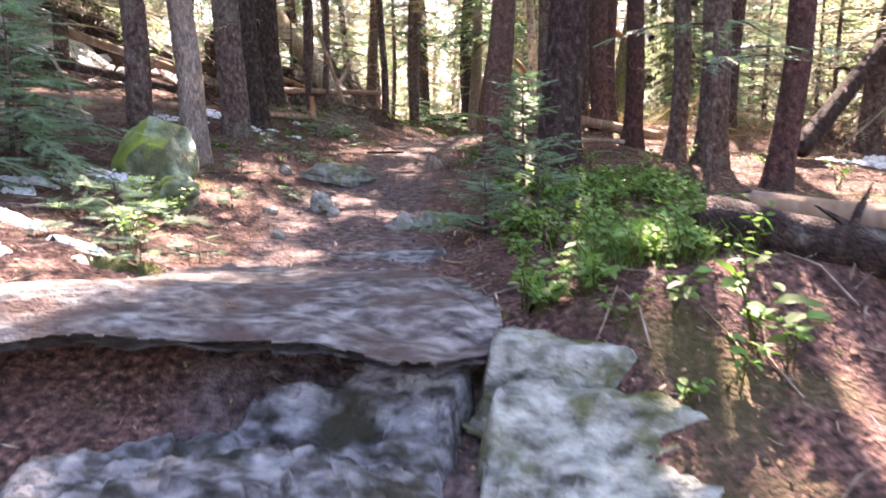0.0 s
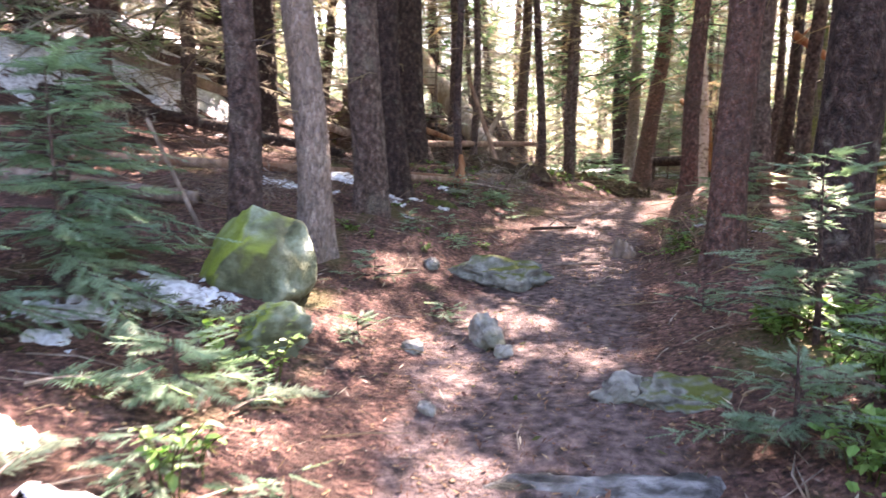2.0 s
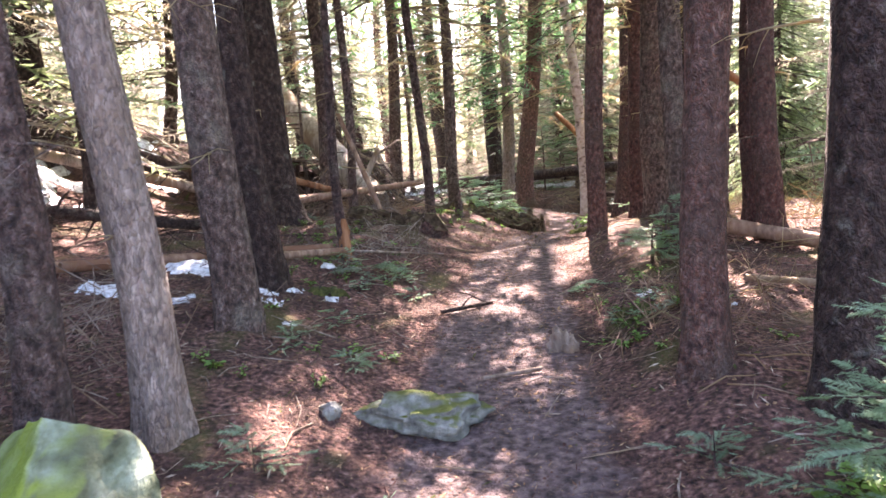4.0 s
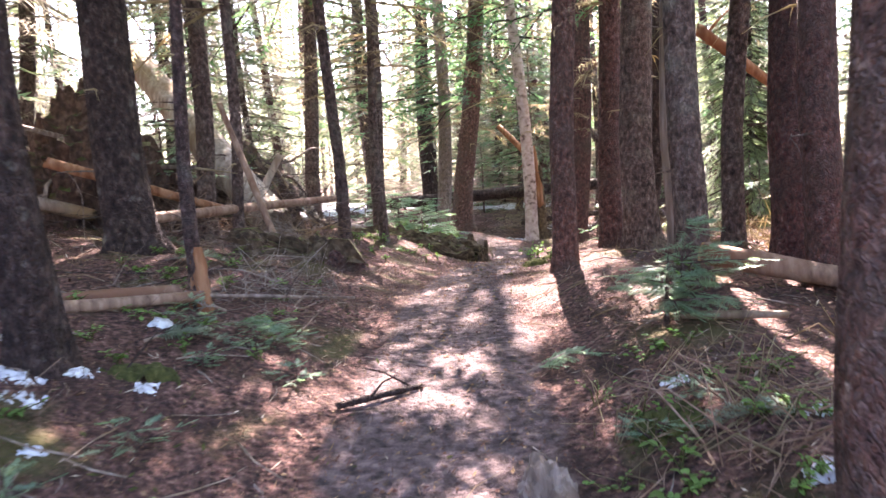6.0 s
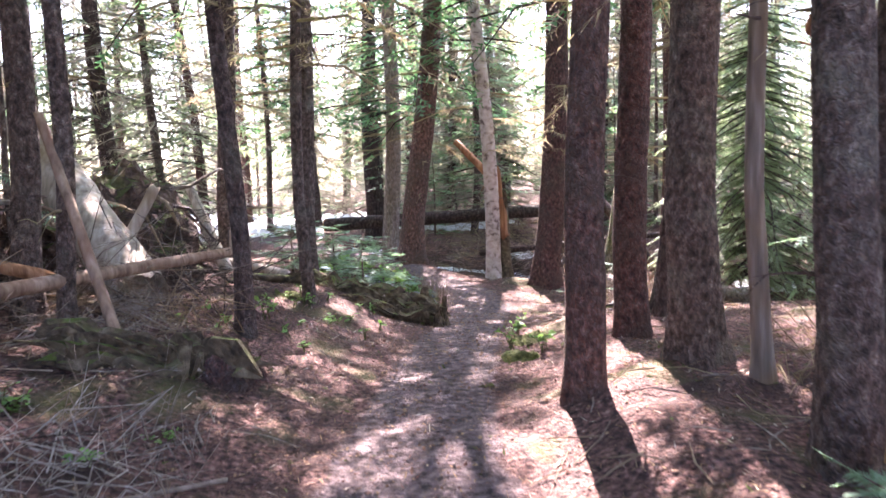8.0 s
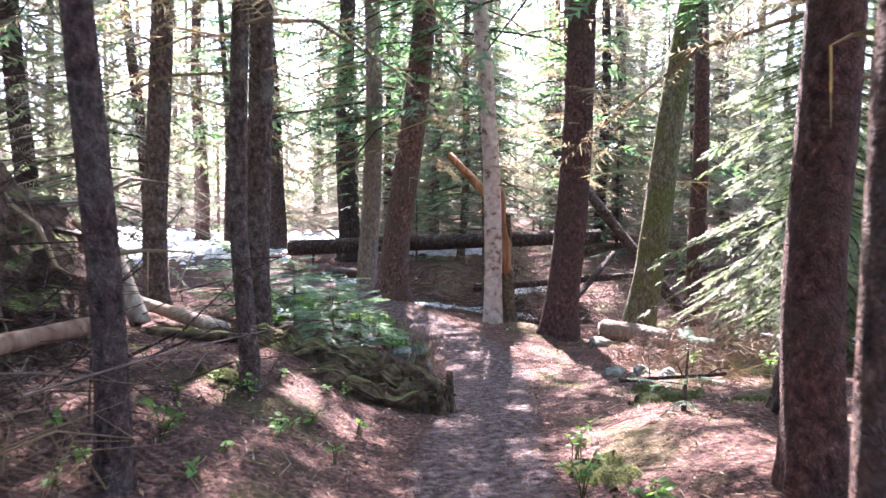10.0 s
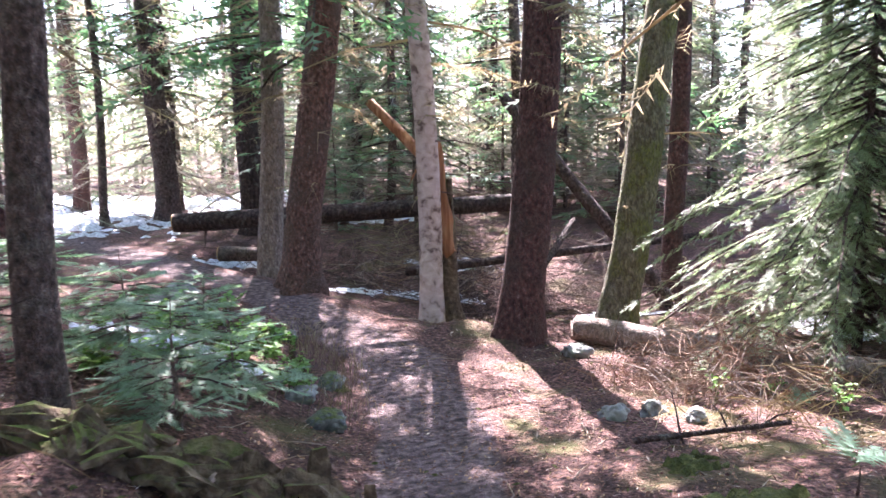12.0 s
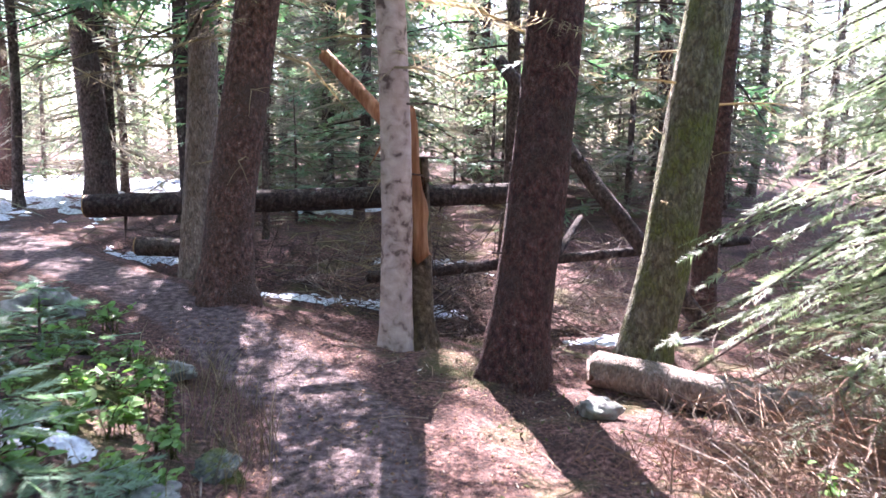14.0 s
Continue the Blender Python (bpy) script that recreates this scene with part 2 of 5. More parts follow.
# ---- mesh helpers ----
def mesh_data(name, verts, faces, material, smooth=False):
    me = bpy.data.meshes.new(name)
    verts = np.asarray(verts, dtype=float)
    me.from_pydata(verts.tolist(), [], faces if isinstance(faces, list) else faces.tolist())
    me.materials.append(material)
    if smooth:
        me.polygons.foreach_set("use_smooth", [True] * len(me.polygons))
    me.update()
    return me


def part(name, vf, material, parent, label="", smooth=False, kind="", at=None):
    ob = new(name, mesh_data(name, vf[0], vf[1], material, smooth))
    if parent is not None:
        ob.parent = parent
    if at is not None:
        ob.matrix_basis = at
    if label:
        ob["label"] = label
    if kind:
        ob["kind"] = kind
    return ob


def base(name, x, y, z, label, category, group="", rz=0.0, kind=""):
    ob = new(name)
    ob.empty_display_size = 0.1
    ob.matrix_basis = pose(x, y, z, 0, 0, rz)
    return tagged(ob, label, category, group, kind)


def join(pieces):
    vs, fs, n = [], [], 0
    for v, f in pieces:
        v = np.asarray(v, dtype=float)
        vs.append(v)
        fs += [[i + n for i in q] for q in (f if isinstance(f, list) else f.tolist())]
        n += len(v)
    return np.concatenate(vs), fs


def interp(x, xs, ys):
    return float(np.interp(x, xs, ys))


def smooth01(a, b, v):
    u = min(1.0, max(0.0, (v - a) / (b - a)))
    return u * u * (3 - 2 * u)


def tube(points, radii, sides=10, rough=0.0, freq=4.0, seed=0.0, ends=True, stretch=0.35):
    """A closed tube along points, its skin roughened by noise."""
    pts = [Vector(p) for p in points]
    V, F = [], []
    up = Vector((0.31, 0.95, 0.05))
    for i, p in enumerate(pts):
        d = (pts[min(i + 1, len(pts) - 1)] - pts[max(i - 1, 0)]).normalized()
        a = d.cross(up if abs(d.dot(up)) < 0.95 else Vector((1, 0, 0))).normalized()
        b = d.cross(a)
        for k in range(sides):
            w = 2 * math.pi * k / sides
            o = a * math.cos(w) + b * math.sin(w)
            r = radii[i]
            if rough:
                along = i * stretch * 0.3
                r *= 1 + rough * noise.noise((o.x * freq * 0.7 + seed, o.y * freq * 0.7 + seed * 1.7, o.z * freq * 0.7 + along)) + 0.5 * rough * noise.noise((o.x * freq * 2 + seed, o.y * freq * 2, o.z * freq * 2 + along * 3 + seed))
            V.append(p + o * r)
    for i in range(len(pts) - 1):
        for k in range(sides):
            k2 = (k + 1) % sides
            F.append([i * sides + k, i * sides + k2, (i + 1) * sides + k2, (i + 1) * sides + k])
    if ends:
        F.append(list(range(sides))[::-1])
        F.append([(len(pts) - 1) * sides + k for k in range(sides)])
    # outward normals
    F = [f[::-1] for f in F]
    return np.array([tuple(v) for v in V]), F


# ---- ground ----
TRAIL_X = ((-6, 0, 2, 4, 6, 9, 12, 15, 18, 20, 22, 24, 27, 40), (0.2, 0.0, -0.3, -0.6, -0.75, -0.45, 0.0, 0.75, 1.6, 1.8, 1.0, -0.3, -2.0, -8))
TRAIL_Z = ((-8, 0, 1.2, 2.0, 2.5, 2.85, 4.5, 6, 8, 10, 12, 14, 16, 18, 20, 21, 22, 23, 25, 30, 60), (-0.5, 0.02, 0.14, 0.31, 0.46, 0.66, 0.66, 0.75, 0.92, 1.1, 1.2, 1.12, 0.92, 0.7, 0.68, 0.74, 0.87, 0.99, 1.06, 1.25, 1.6))


def trail_side(x, y):
    return x - interp(y, *TRAIL_X)


def ground_z(x, y, rough=True):
    s = trail_side(x, y)
    z = interp(y, *TRAIL_Z)
    if s < 0:
        d = -s
        bank = interp(y, (0, 4, 9, 13, 16, 19, 21.5, 24), (0.1, 0.3, 0.34, 0.32, 0.46, 0.46, 0.25, 0.0)) * smooth01(0.3, 1.9, d)
        hill = 1.0 - smooth01(18.5, 24, y)
        z += bank + hill * (0.12 * max(0, d - 1.5) + 0.3 * max(0, d - 4.0) * smooth01(4, 7, d))
        z = min(z, 14 + 0.0 * d)
    else:
        rise = interp(y, (0, 3, 6, 11, 14, 17, 20), (0.2, 0.25, 0.2, 0.22, 0.2, 0.0, -0.05)) * smooth01(0.5, 1.4, s)
        z += rise - 0.05 * max(0, s - 1.5) * smooth01(14, 19, y) * (1 - smooth01(6, 12, s))
    z -= 0.3 * smooth01(0.5, 1.5, s) * smooth01(20.8, 22.0, y) * (1 - smooth01(24.5, 27, y))
    z += 0.02 * math.exp(-((x + 0.95) / 0.55) ** 2 - ((y - 2.45) / 0.16) ** 2)
    z -= 0.35 * math.exp(-((x - 4.3) / 1.8) ** 2 - ((y - 23.2) / 1.1) ** 2)
    if rough:
        off = smooth01(0.4, 1.3, abs(s))
        z += 0.05 * noise.noise((x * 0.9, y * 0.9, 3.1)) * (0.4 + off) + (0.015 + 0.03 * off) * noise.noise((x * 3.1, y * 3.1, 7.7)) + 0.012 * noise.noise((x * 9, y * 9, 1.2)) * (0.5 + off)
    return z


def spaced(lo, hi, fine_lo, fine_hi, step, grow=1.22):
    out = list(np.arange(fine_lo, fine_hi, step))
    s, v = step, fine_hi
    while v < hi:
        out.append(v)
        s *= grow
        v += s
    out.append(hi)
    s, v, left = step, fine_lo - step, []
    while v > lo:
        left.append(v)
        s *= grow
        v -= s
    left.append(lo)
    return left[::-1] + out


GX, GY = spaced(-400, 400, -4.5, 5.5, 0.085), spaced(-300, 500, -1.0, 24.0, 0.085)
gv = [(x, y, ground_z(x, y)) for y in GY for x in GX]
nx = len(GX)
gf = [[j * nx + i, j * nx + i + 1, (j + 1) * nx + i + 1, (j + 1) * nx + i] for j in range(len(GY) - 1) for i in range(nx - 1)]
ground = tagged(part("ground", (gv, gf), SOIL, None, smooth=True), "reddish-brown forest floor of needles, soil and a trodden trail", "ground", kind="structure")
worn = ground.data.attributes.new("worn", "FLOAT", "POINT")
worn.data.foreach_set("value", [(1 - smooth01(0.25, interp(y, (0, 5, 9, 13, 18, 22), (0.8, 0.9, 0.75, 0.5, 0.55, 0.6)), abs(trail_side(x, y)))) * (1 - smooth01(25, 32, y)) for x, y, z in gv])


# ---- trees ----
def trunk(height, dia, lean=(0, 0), bend=0.0, sides=28, seed=0.0, flare=0.5, rough=0.05, top=0.55, rows_low=34):
    """A tapered trunk with a flared, lobed foot; lean in metres of shift a metre of height."""
    zs = [-0.12] + list(np.linspace(0, 1.0, 10)) + list(np.linspace(1.15, min(7, height * 0.6), rows_low)) + list(np.linspace(min(7, height * 0.6) + 0.8, height, 6))
    V, F = [], []
    for z in zs:
        zz = max(z, 0)
        r0 = dia / 2 * (1 - (1 - top * 0.5) * (zz / height))
        cx = lean[0] * zz + bend * 0.06 * math.sin(zz * 0.8 + seed) * min(1, zz)
        cy = lean[1] * zz + bend * 0.06 * math.cos(zz * 0.7 + seed) * min(1, zz)
        for k in range(sides):
            w = 2 * math.pi * k / sides
            c, s = math.cos(w), math.sin(w)
            lobes = 0.5 + 0.5 * noise.noise((c * 1.6 + seed, s * 1.6 - seed, 0.3)) + 0.35 * math.cos(4 * w + seed * 3)
            r = r0 * (1 + flare * max(0.1, lobes) * math.exp(-zz / 0.22 / (0.6 + dia)))
            n = noise.noise((c * 3 + seed, s * 3, zz * 2.2)) + 0.7 * noise.noise((c * 7 + seed, s * 7, zz * 6.0)) + 0.5 * noise.noise((c * 15, s * 15 + seed, zz * 13))
            r *= 1 + rough * n
            V.append((cx + c * r, cy + s * r, z))
    m = len(zs)
    for i in range(m - 1):
        for k in range(sides):
            k2 = (k + 1) % sides
            F.append([i * sides + k, i * sides + k2, (i + 1) * sides + k2, (i + 1) * sides + k])
    F.append([(m - 1) * sides + k for k in range(sides)])
    return np.array(V), F


TREES = []


def tree(name, x, y, dia, bark, label, lean=(0, 0), height=15.0, seed=None, flare=0.5, rough=0.05, bend=1.0, sink=0.0, top=0.55):
    seed = x * 1.37 + y * 0.71 if seed is None else seed
    z = ground_z(x, y) - sink
    t = base(name, x, y, z, label, "tree")
    part("trunk", trunk(height, dia, lean, bend, 28, seed, flare, rough, top), bark, t, smooth=True)
    TREES.append((t, x, y, z, dia, height, lean, seed))
    return t
SPRUCE = "tall spruce trunk with scaly grey-brown bark beside the trail"
REDSPR = "tall spruce with flaky reddish bark standing by the trail"
DARKSPR = "thick dark-barked conifer on the slope above the trail"
THIN = "slender young conifer trunk with bare lower stem"
FARTR = "distant conifer trunk in the bright forest edge"
tree("spruce_tree", -2.62, 6.45, 0.21, BARK, SPRUCE, (-0.02, 0))
tree("dead_tree", -2.26, 6.81, 0.23, GREY_BARK, "dead grey tree with peeled bark behind the boulder", (-0.05, 0))
tree("spruce_tree", -2.3, 8.35, 0.3, BARK, SPRUCE, (-0.005, 0))
tree("spruce_tree", -2.27, 9.28, 0.24, DARK_BARK, DARKSPR, (-0.03, 0))
tree("spruce_tree", -2.74, 12.2, 0.42, DARK_BARK, DARKSPR, (-0.06, 0), flare=0.8)
tree("spruce_tree", -4.87, 12.05, 0.3, DARK_BARK, DARKSPR, (0.02, 0))
tree("spruce_tree", -2.45, 13.6, 0.19, BARK, THIN)
tree("spruce_tree", -2.05, 13.1, 0.115, BARK, THIN)
tree("spruce_tree", -1.81, 19.23, 0.27, BARK, SPRUCE, (0.02, 0))
tree("spruce_tree", -1.06, 13.84, 0.13, BARK, THIN, (-0.02, 0))
tree("spruce_tree", -0.62, 15.56, 0.12, BARK, THIN)
tree("spruce_tree", -0.65, 17.51, 0.23, BARK, SPRUCE)
tree("spruce_tree", -0.79, 30.27, 0.5, BARK, FARTR, (-0.03, 0))
tree("spruce_tree", -1.93, 29.41, 0.17, BARK, FARTR)
tree("spruce_tree", -3.0, 33.5, 0.4, RED_BARK, "distant peeled orange trunk at the sunny edge")
tree("spruce_tree", 0.9, 28.11, 0.48, DARK_BARK, FARTR)
tree("spruce_tree", 0.93, 24.0, 0.36, GREY_BARK, SPRUCE, (0.03, 0))
tree("spruce_tree", 1.2, 22.55, 0.46, RED_BARK, SPRUCE, (0.11, 0), flare=0.8)
tree("birch_tree", 2.6, 21.42, 0.28, BIRCH, "pale-barked leaning tree beside a split orange snag", (-0.05, 0))
tree("spruce_tree", 3.25, 20.37, 0.46, RED_BARK, REDSPR, (0.06, 0))
tree("spruce_tree", 4.53, 20.68, 0.44, MOSSY_BARK, "leaning mossy spruce trunk lit by the sun", (0.17, 0))
tree("spruce_tree", 0.92, 12.08, 0.22, RED_BARK, REDSPR, (0.06, 0))
tree("spruce_tree", 1.78, 13.4, 0.25, RED_BARK, REDSPR)
tree("spruce_tree", 2.36, 14.15, 0.12, BARK, THIN, (0.04, 0))
tree("spruce_tree", 1.72, 12.3, 0.3, BARK, SPRUCE)
tree("spruce_tree", 1.79, 11.75, 0.1, GREY_WOOD, "slender pale dead stem among thicker trunks")
tree("spruce_tree", 1.5, 10.75, 0.23, BARK, SPRUCE)
tree("spruce_tree", 2.08, 11.3, 0.17, BARK, THIN, (0.06, 0))
tree("spruce_tree", 0.52, 7.35, 0.25, RED_BARK, REDSPR, (0.01, 0), rough=0.08)
tree("spruce_tree", 1.05, 6.8, 0.37, DARK_BARK, "thick dark spruce with pale lichen on its bark", (0.01, 0))
tree("spruce_tree", 2.33, 10.8, 0.33, RED_BARK, REDSPR, rough=0.07)
tree("spruce_tree", 2.12, 10.15, 0.24, RED_BARK, REDSPR)
tree("spruce_tree", 2.12, 8.4, 0.2, RED_BARK, REDSPR)
tree("spruce_tree", 2.35, 7.55, 0.17, BARK, THIN)
tree("spruce_tree", 2.6, 7.28, 0.28, BARK, SPRUCE)
tree("spruce_tree", 3.7, 9.7, 0.19, BARK, THIN)
tree("spruce_tree", 2.73, 6.06, 0.22, RED_BARK, REDSPR, (0.04, 0))
tree("spruce_tree", 4.6, 8.1, 0.26, BARK, SPRUCE, (0.1, 0))
tree("spruce_tree", 2.65, 14.75, 0.2, DARK_BARK, "dark leaning trunk beside the sunny bank", (0.09, 0))
tree("spruce_tree", 6.4, 22.3, 0.3, RED_BARK, SPRUCE)
tree("spruce_tree", 5.3, 25.5, 0.22, BARK, THIN)


# ---- conifer foliage ----
def spray(n, width, seed, spread=0.3):
    """A twig one long as n thin needle tufts, three corners each."""
    rs = np.random.RandomState(seed)
    T = []
    for k in range(n):
        u = (k + 0.5) / n
        side = 1 if k % 2 else -1
        ln = spread * (1.05 - 0.6 * u) * rs.uniform(0.7, 1.2)
        T += [(u - width, 0, 0), (u + width, 0, 0.01), (u + 0.55 * ln + 0.05, side * ln, rs.uniform(-0.35, 0.2) * ln)]
    T += [(0, -0.012, 0), (0, 0.012, 0), (1.1, 0, 0)]
    return np.array(T)


FINE, MIDDLE, COARSE = spray(34, 0.03, 1, 0.28), spray(13, 0.065, 2, 0.34), spray(6, 0.13, 3, 0.42)
HANGING, FULL = spray(9, 0.028, 6, 0.34), spray(20, 0.036, 7, 0.3)


def place_sprays(template, P, D, S, rs):
    P, D, S = np.asarray(P), np.asarray(D), np.asarray(S)
    D = D / np.linalg.norm(D, axis=1)[:, None]
    up = np.array([0, 0, 1.0]) + rs.normal(0, 0.35, D.shape)
    Y = np.cross(up, D)
    Y /= np.linalg.norm(Y, axis=1)[:, None] + 1e-9
    Z = np.cross(D, Y)
    V = P[:, None] + S[:, None, None] * (template[None, :, 0:1] * D[:, None] + template[None, :, 1:2] * Y[:, None] + template[None, :, 2:3] * Z[:, None])
    V = V.reshape(-1, 3)
    return V, np.arange(len(V)).reshape(-1, 3)


def boughs(seed, z0, z1, r_low, r_top, whorl, per, twig, step, template, droop=0.25, rise=0.1, inner=0.15, lean=(0, 0), bare=0.0, sector=None, keep=None):
    """Whorls of drooping boughs up a stem, each set with side twigs. Gives the needles and the wood."""
    rs = np.random.RandomState(seed)
    P, D, S, W = [], [], [], []
    z = z0
    while z < z1:
        f = (z - z0) / max(0.01, z1 - z0)
        for b in range(per):
            az = rs.uniform(0, 2 * math.pi) if sector is None else radians(rs.uniform(*sector))
            L = (r_low + (r_top - r_low) * f) * rs.uniform(0.4, 1.2)
            if rs.rand() < max(bare, 0.1):
                continue
            zb = z + rs.uniform(-0.5, 0.5) * whorl
            out = np.array([math.cos(az), math.sin(az), 0.0])
            side = np.array([-out[1], out[0], 0.0])
            stem = np.array([lean[0] * zb, lean[1] * zb, zb])
            bend = rs.uniform(-0.25, 0.25)
            sag = droop * rs.uniform(0.6, 1.5)
            pt = lambda s: stem + out * s + side * bend * s * s / max(L, 0.1) + np.array([0, 0, rise * s - sag * s * s])
            r0 = 0.006 + 0.009 * L
            a, m, e = pt(0.02), pt(L * 0.5), pt(L)
            if keep is None or (keep(m) and keep(e)):
                W.append(tube([a, m, e], [r0, r0 * 0.7, r0 * 0.25], 3))
            s = inner * L
            k = 0
            while s < L:
                c = pt(s)
                tang = pt(s + 0.02) - pt(s - 0.02)
                tang /= np.linalg.norm(tang)
                w = 1 if k % 2 else -1
                d = tang * rs.uniform(0.6, 1.0) + w * side * rs.uniform(0.55, 1.0) + np.array([0, 0, rs.uniform(-0.5, 0.1)])
                P.append(c)
                D.append(d)
                S.append(twig * rs.uniform(0.65, 1.2) * (1.1 - 0.55 * s / L))
                s += step * rs.uniform(0.7, 1.3)
                k += 1
            P.append(e)
            D.append(tang)
            S.append(twig * 0.9)
        z += whorl * rs.uniform(0.8, 1.2)
    P, D, S = np.array(P), np.array(D), np.array(S)
    if keep is not None:
        ok = np.array([keep(p) for p in P])
        P, D, S = P[ok], D[ok], S[ok]
    return place_sprays(template, P, D, S, rs), join(W)


def fir(name, x, y, height, radius, label, seed, twig=0.2, step=0.04, template=FINE, z0=0.12, whorl=0.11, per=5, dia=0.035, material=FRESH_NEEDLE, droop=0.25, sector=None, rise=0.15, lift=0.0, lean=(0, 0)):
    """A young conifer with its stem, boughs and needles."""
    t = base(name, x, y, ground_z(x, y) + lift, label, "tree" if height > 2.5 else "sapling")
    zs = np.linspace(-0.05, height, 8)
    part("trunk", tube([(lean[0] * z + 0.01 * math.sin(z * 5 + seed), lean[1] * z + 0.01 * math.cos(z * 4), z) for z in zs], [dia / 2 * (1.02 - 0.95 * max(0, z) / height) for z in zs], 8, 0.1), BARK, t)
    green, wood = boughs(seed, z0, height * 0.97, radius, radius * 0.15, whorl, per, twig, step, template, droop, rise, lean=lean, sector=sector)
    part("foliage", green, material, t, "green needle sprays", kind="stuff")
    part("branchwork", wood, BARK, t, kind="stuff")
    return t


# ---- crowns over the near trees, cut away along sun lines to light chosen spots ----
LIT_SPOTS = ((0.85, 11.3, 0.3), (-0.45, 9.3, 0.2), (-0.9, 6.5, 0.3), (-0.3, 5.9, 0.22), (2.17, 18.24, 0.34), (2.0, 17.2, 0.3), (2.1, 15.4, 0.3), (1.56, 16.2, 0.34), (2.4, 19.8, 0.3),
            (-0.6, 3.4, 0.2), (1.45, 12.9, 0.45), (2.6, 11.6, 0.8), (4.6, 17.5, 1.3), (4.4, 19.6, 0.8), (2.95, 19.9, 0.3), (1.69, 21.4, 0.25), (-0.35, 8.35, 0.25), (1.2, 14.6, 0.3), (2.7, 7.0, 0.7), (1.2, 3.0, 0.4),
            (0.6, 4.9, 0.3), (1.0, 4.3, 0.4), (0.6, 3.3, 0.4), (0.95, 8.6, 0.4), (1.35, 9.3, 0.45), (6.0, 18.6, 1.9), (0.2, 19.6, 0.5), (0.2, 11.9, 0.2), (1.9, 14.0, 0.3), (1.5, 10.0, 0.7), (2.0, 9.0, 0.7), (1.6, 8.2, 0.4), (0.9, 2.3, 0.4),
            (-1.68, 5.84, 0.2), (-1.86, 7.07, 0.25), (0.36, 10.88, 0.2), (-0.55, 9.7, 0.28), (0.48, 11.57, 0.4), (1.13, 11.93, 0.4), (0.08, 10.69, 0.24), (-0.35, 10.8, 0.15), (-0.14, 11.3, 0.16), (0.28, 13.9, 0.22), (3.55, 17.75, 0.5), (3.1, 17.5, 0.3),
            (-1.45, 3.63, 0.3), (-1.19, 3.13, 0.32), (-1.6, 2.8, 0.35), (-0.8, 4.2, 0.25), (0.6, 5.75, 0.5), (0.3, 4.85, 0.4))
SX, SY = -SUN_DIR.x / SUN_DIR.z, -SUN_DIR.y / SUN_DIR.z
SUN_TARGETS = [(gx, gy, gr * gr, ground_z(gx, gy, False) + 0.1) for gx, gy, gr in LIT_SPOTS]


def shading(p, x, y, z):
    """False where a twig at p would shade a chosen lit spot, so it is left out."""
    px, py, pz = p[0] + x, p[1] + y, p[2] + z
    return not any((px + SX * (pz - gz) - gx) ** 2 + (py + SY * (pz - gz) - gy) ** 2 < g2 for gx, gy, g2, gz in SUN_TARGETS)


for n, (t, x, y, z, dia, height, lean, seed) in enumerate(TREES):
    if t.name.startswith("dead") or dia < 0.11:
        continue
    # start height, reach and spacing set by the shade wanted on the ground
    z0 = 7.0 if (x > 0.3 and y < 10) else (4.6 if y < 22 else 3.2)
    close = (x < 0.5 and 5 < y < 20) or (0.5 < x < 2.7 and 11.5 < y < 15)
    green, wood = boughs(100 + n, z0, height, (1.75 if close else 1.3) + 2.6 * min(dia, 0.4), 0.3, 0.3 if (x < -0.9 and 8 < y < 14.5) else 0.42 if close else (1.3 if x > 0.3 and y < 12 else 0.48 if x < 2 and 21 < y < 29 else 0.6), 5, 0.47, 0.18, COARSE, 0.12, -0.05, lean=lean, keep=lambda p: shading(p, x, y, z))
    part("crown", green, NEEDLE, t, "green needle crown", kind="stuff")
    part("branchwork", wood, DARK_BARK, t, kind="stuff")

    if y > 9:
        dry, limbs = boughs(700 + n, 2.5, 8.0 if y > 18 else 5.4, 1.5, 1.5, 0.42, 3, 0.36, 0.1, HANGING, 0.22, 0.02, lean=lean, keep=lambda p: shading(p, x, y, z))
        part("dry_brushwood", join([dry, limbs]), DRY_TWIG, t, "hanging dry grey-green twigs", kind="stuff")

# bare twiggy branches low on the trunks
rs = np.random.RandomState(5)
for n, (t, x, y, z, dia, height, lean, seed) in enumerate(TREES):
    count = 4 if dia < 0.15 else 7
    if y > 26:
        count = 9
    for k in range(count):
        zz = rs.uniform(1.6, 4.6) if rs.rand() < 0.8 else rs.uniform(0.7, 1.6)
        az, L = rs.uniform(0, 2 * math.pi), rs.uniform(0.25, 1.1) if zz > 2 else rs.uniform(0.08, 0.4)
        o = Vector((math.cos(az), math.sin(az), 0))
        p0 = Vector((lean[0] * zz, lean[1] * zz, zz)) + o * dia * 0.42
        sag = rs.uniform(0.05, 0.35)
        pts = [p0 + o * L * s + Vector((rs.normal(0, 0.02), rs.normal(0, 0.02), 0.1 * L * s - sag * L * s * s)) for s in (0, 0.3, 0.65, 1)]
        bits = [tube(pts, [0.011, 0.008, 0.005, 0.002], 4)]
        for q in range(int(L * 9)):
            i = rs.randint(1, 4)
            a = pts[i - 1].lerp(pts[i], rs.rand())
            e = a + Vector((rs.normal(0, 0.12), rs.normal(0, 0.12), rs.uniform(-0.25, 0.03))) + o * 0.08
            bits.append(tube([a, a.lerp(e, 0.5) + Vector((0, 0, 0.02)), e], [0.004, 0.003, 0.0012], 3))
        part("dead_branch", join(bits), DRY_TWIG if k % 3 else BARK, t, "bare dry branch")


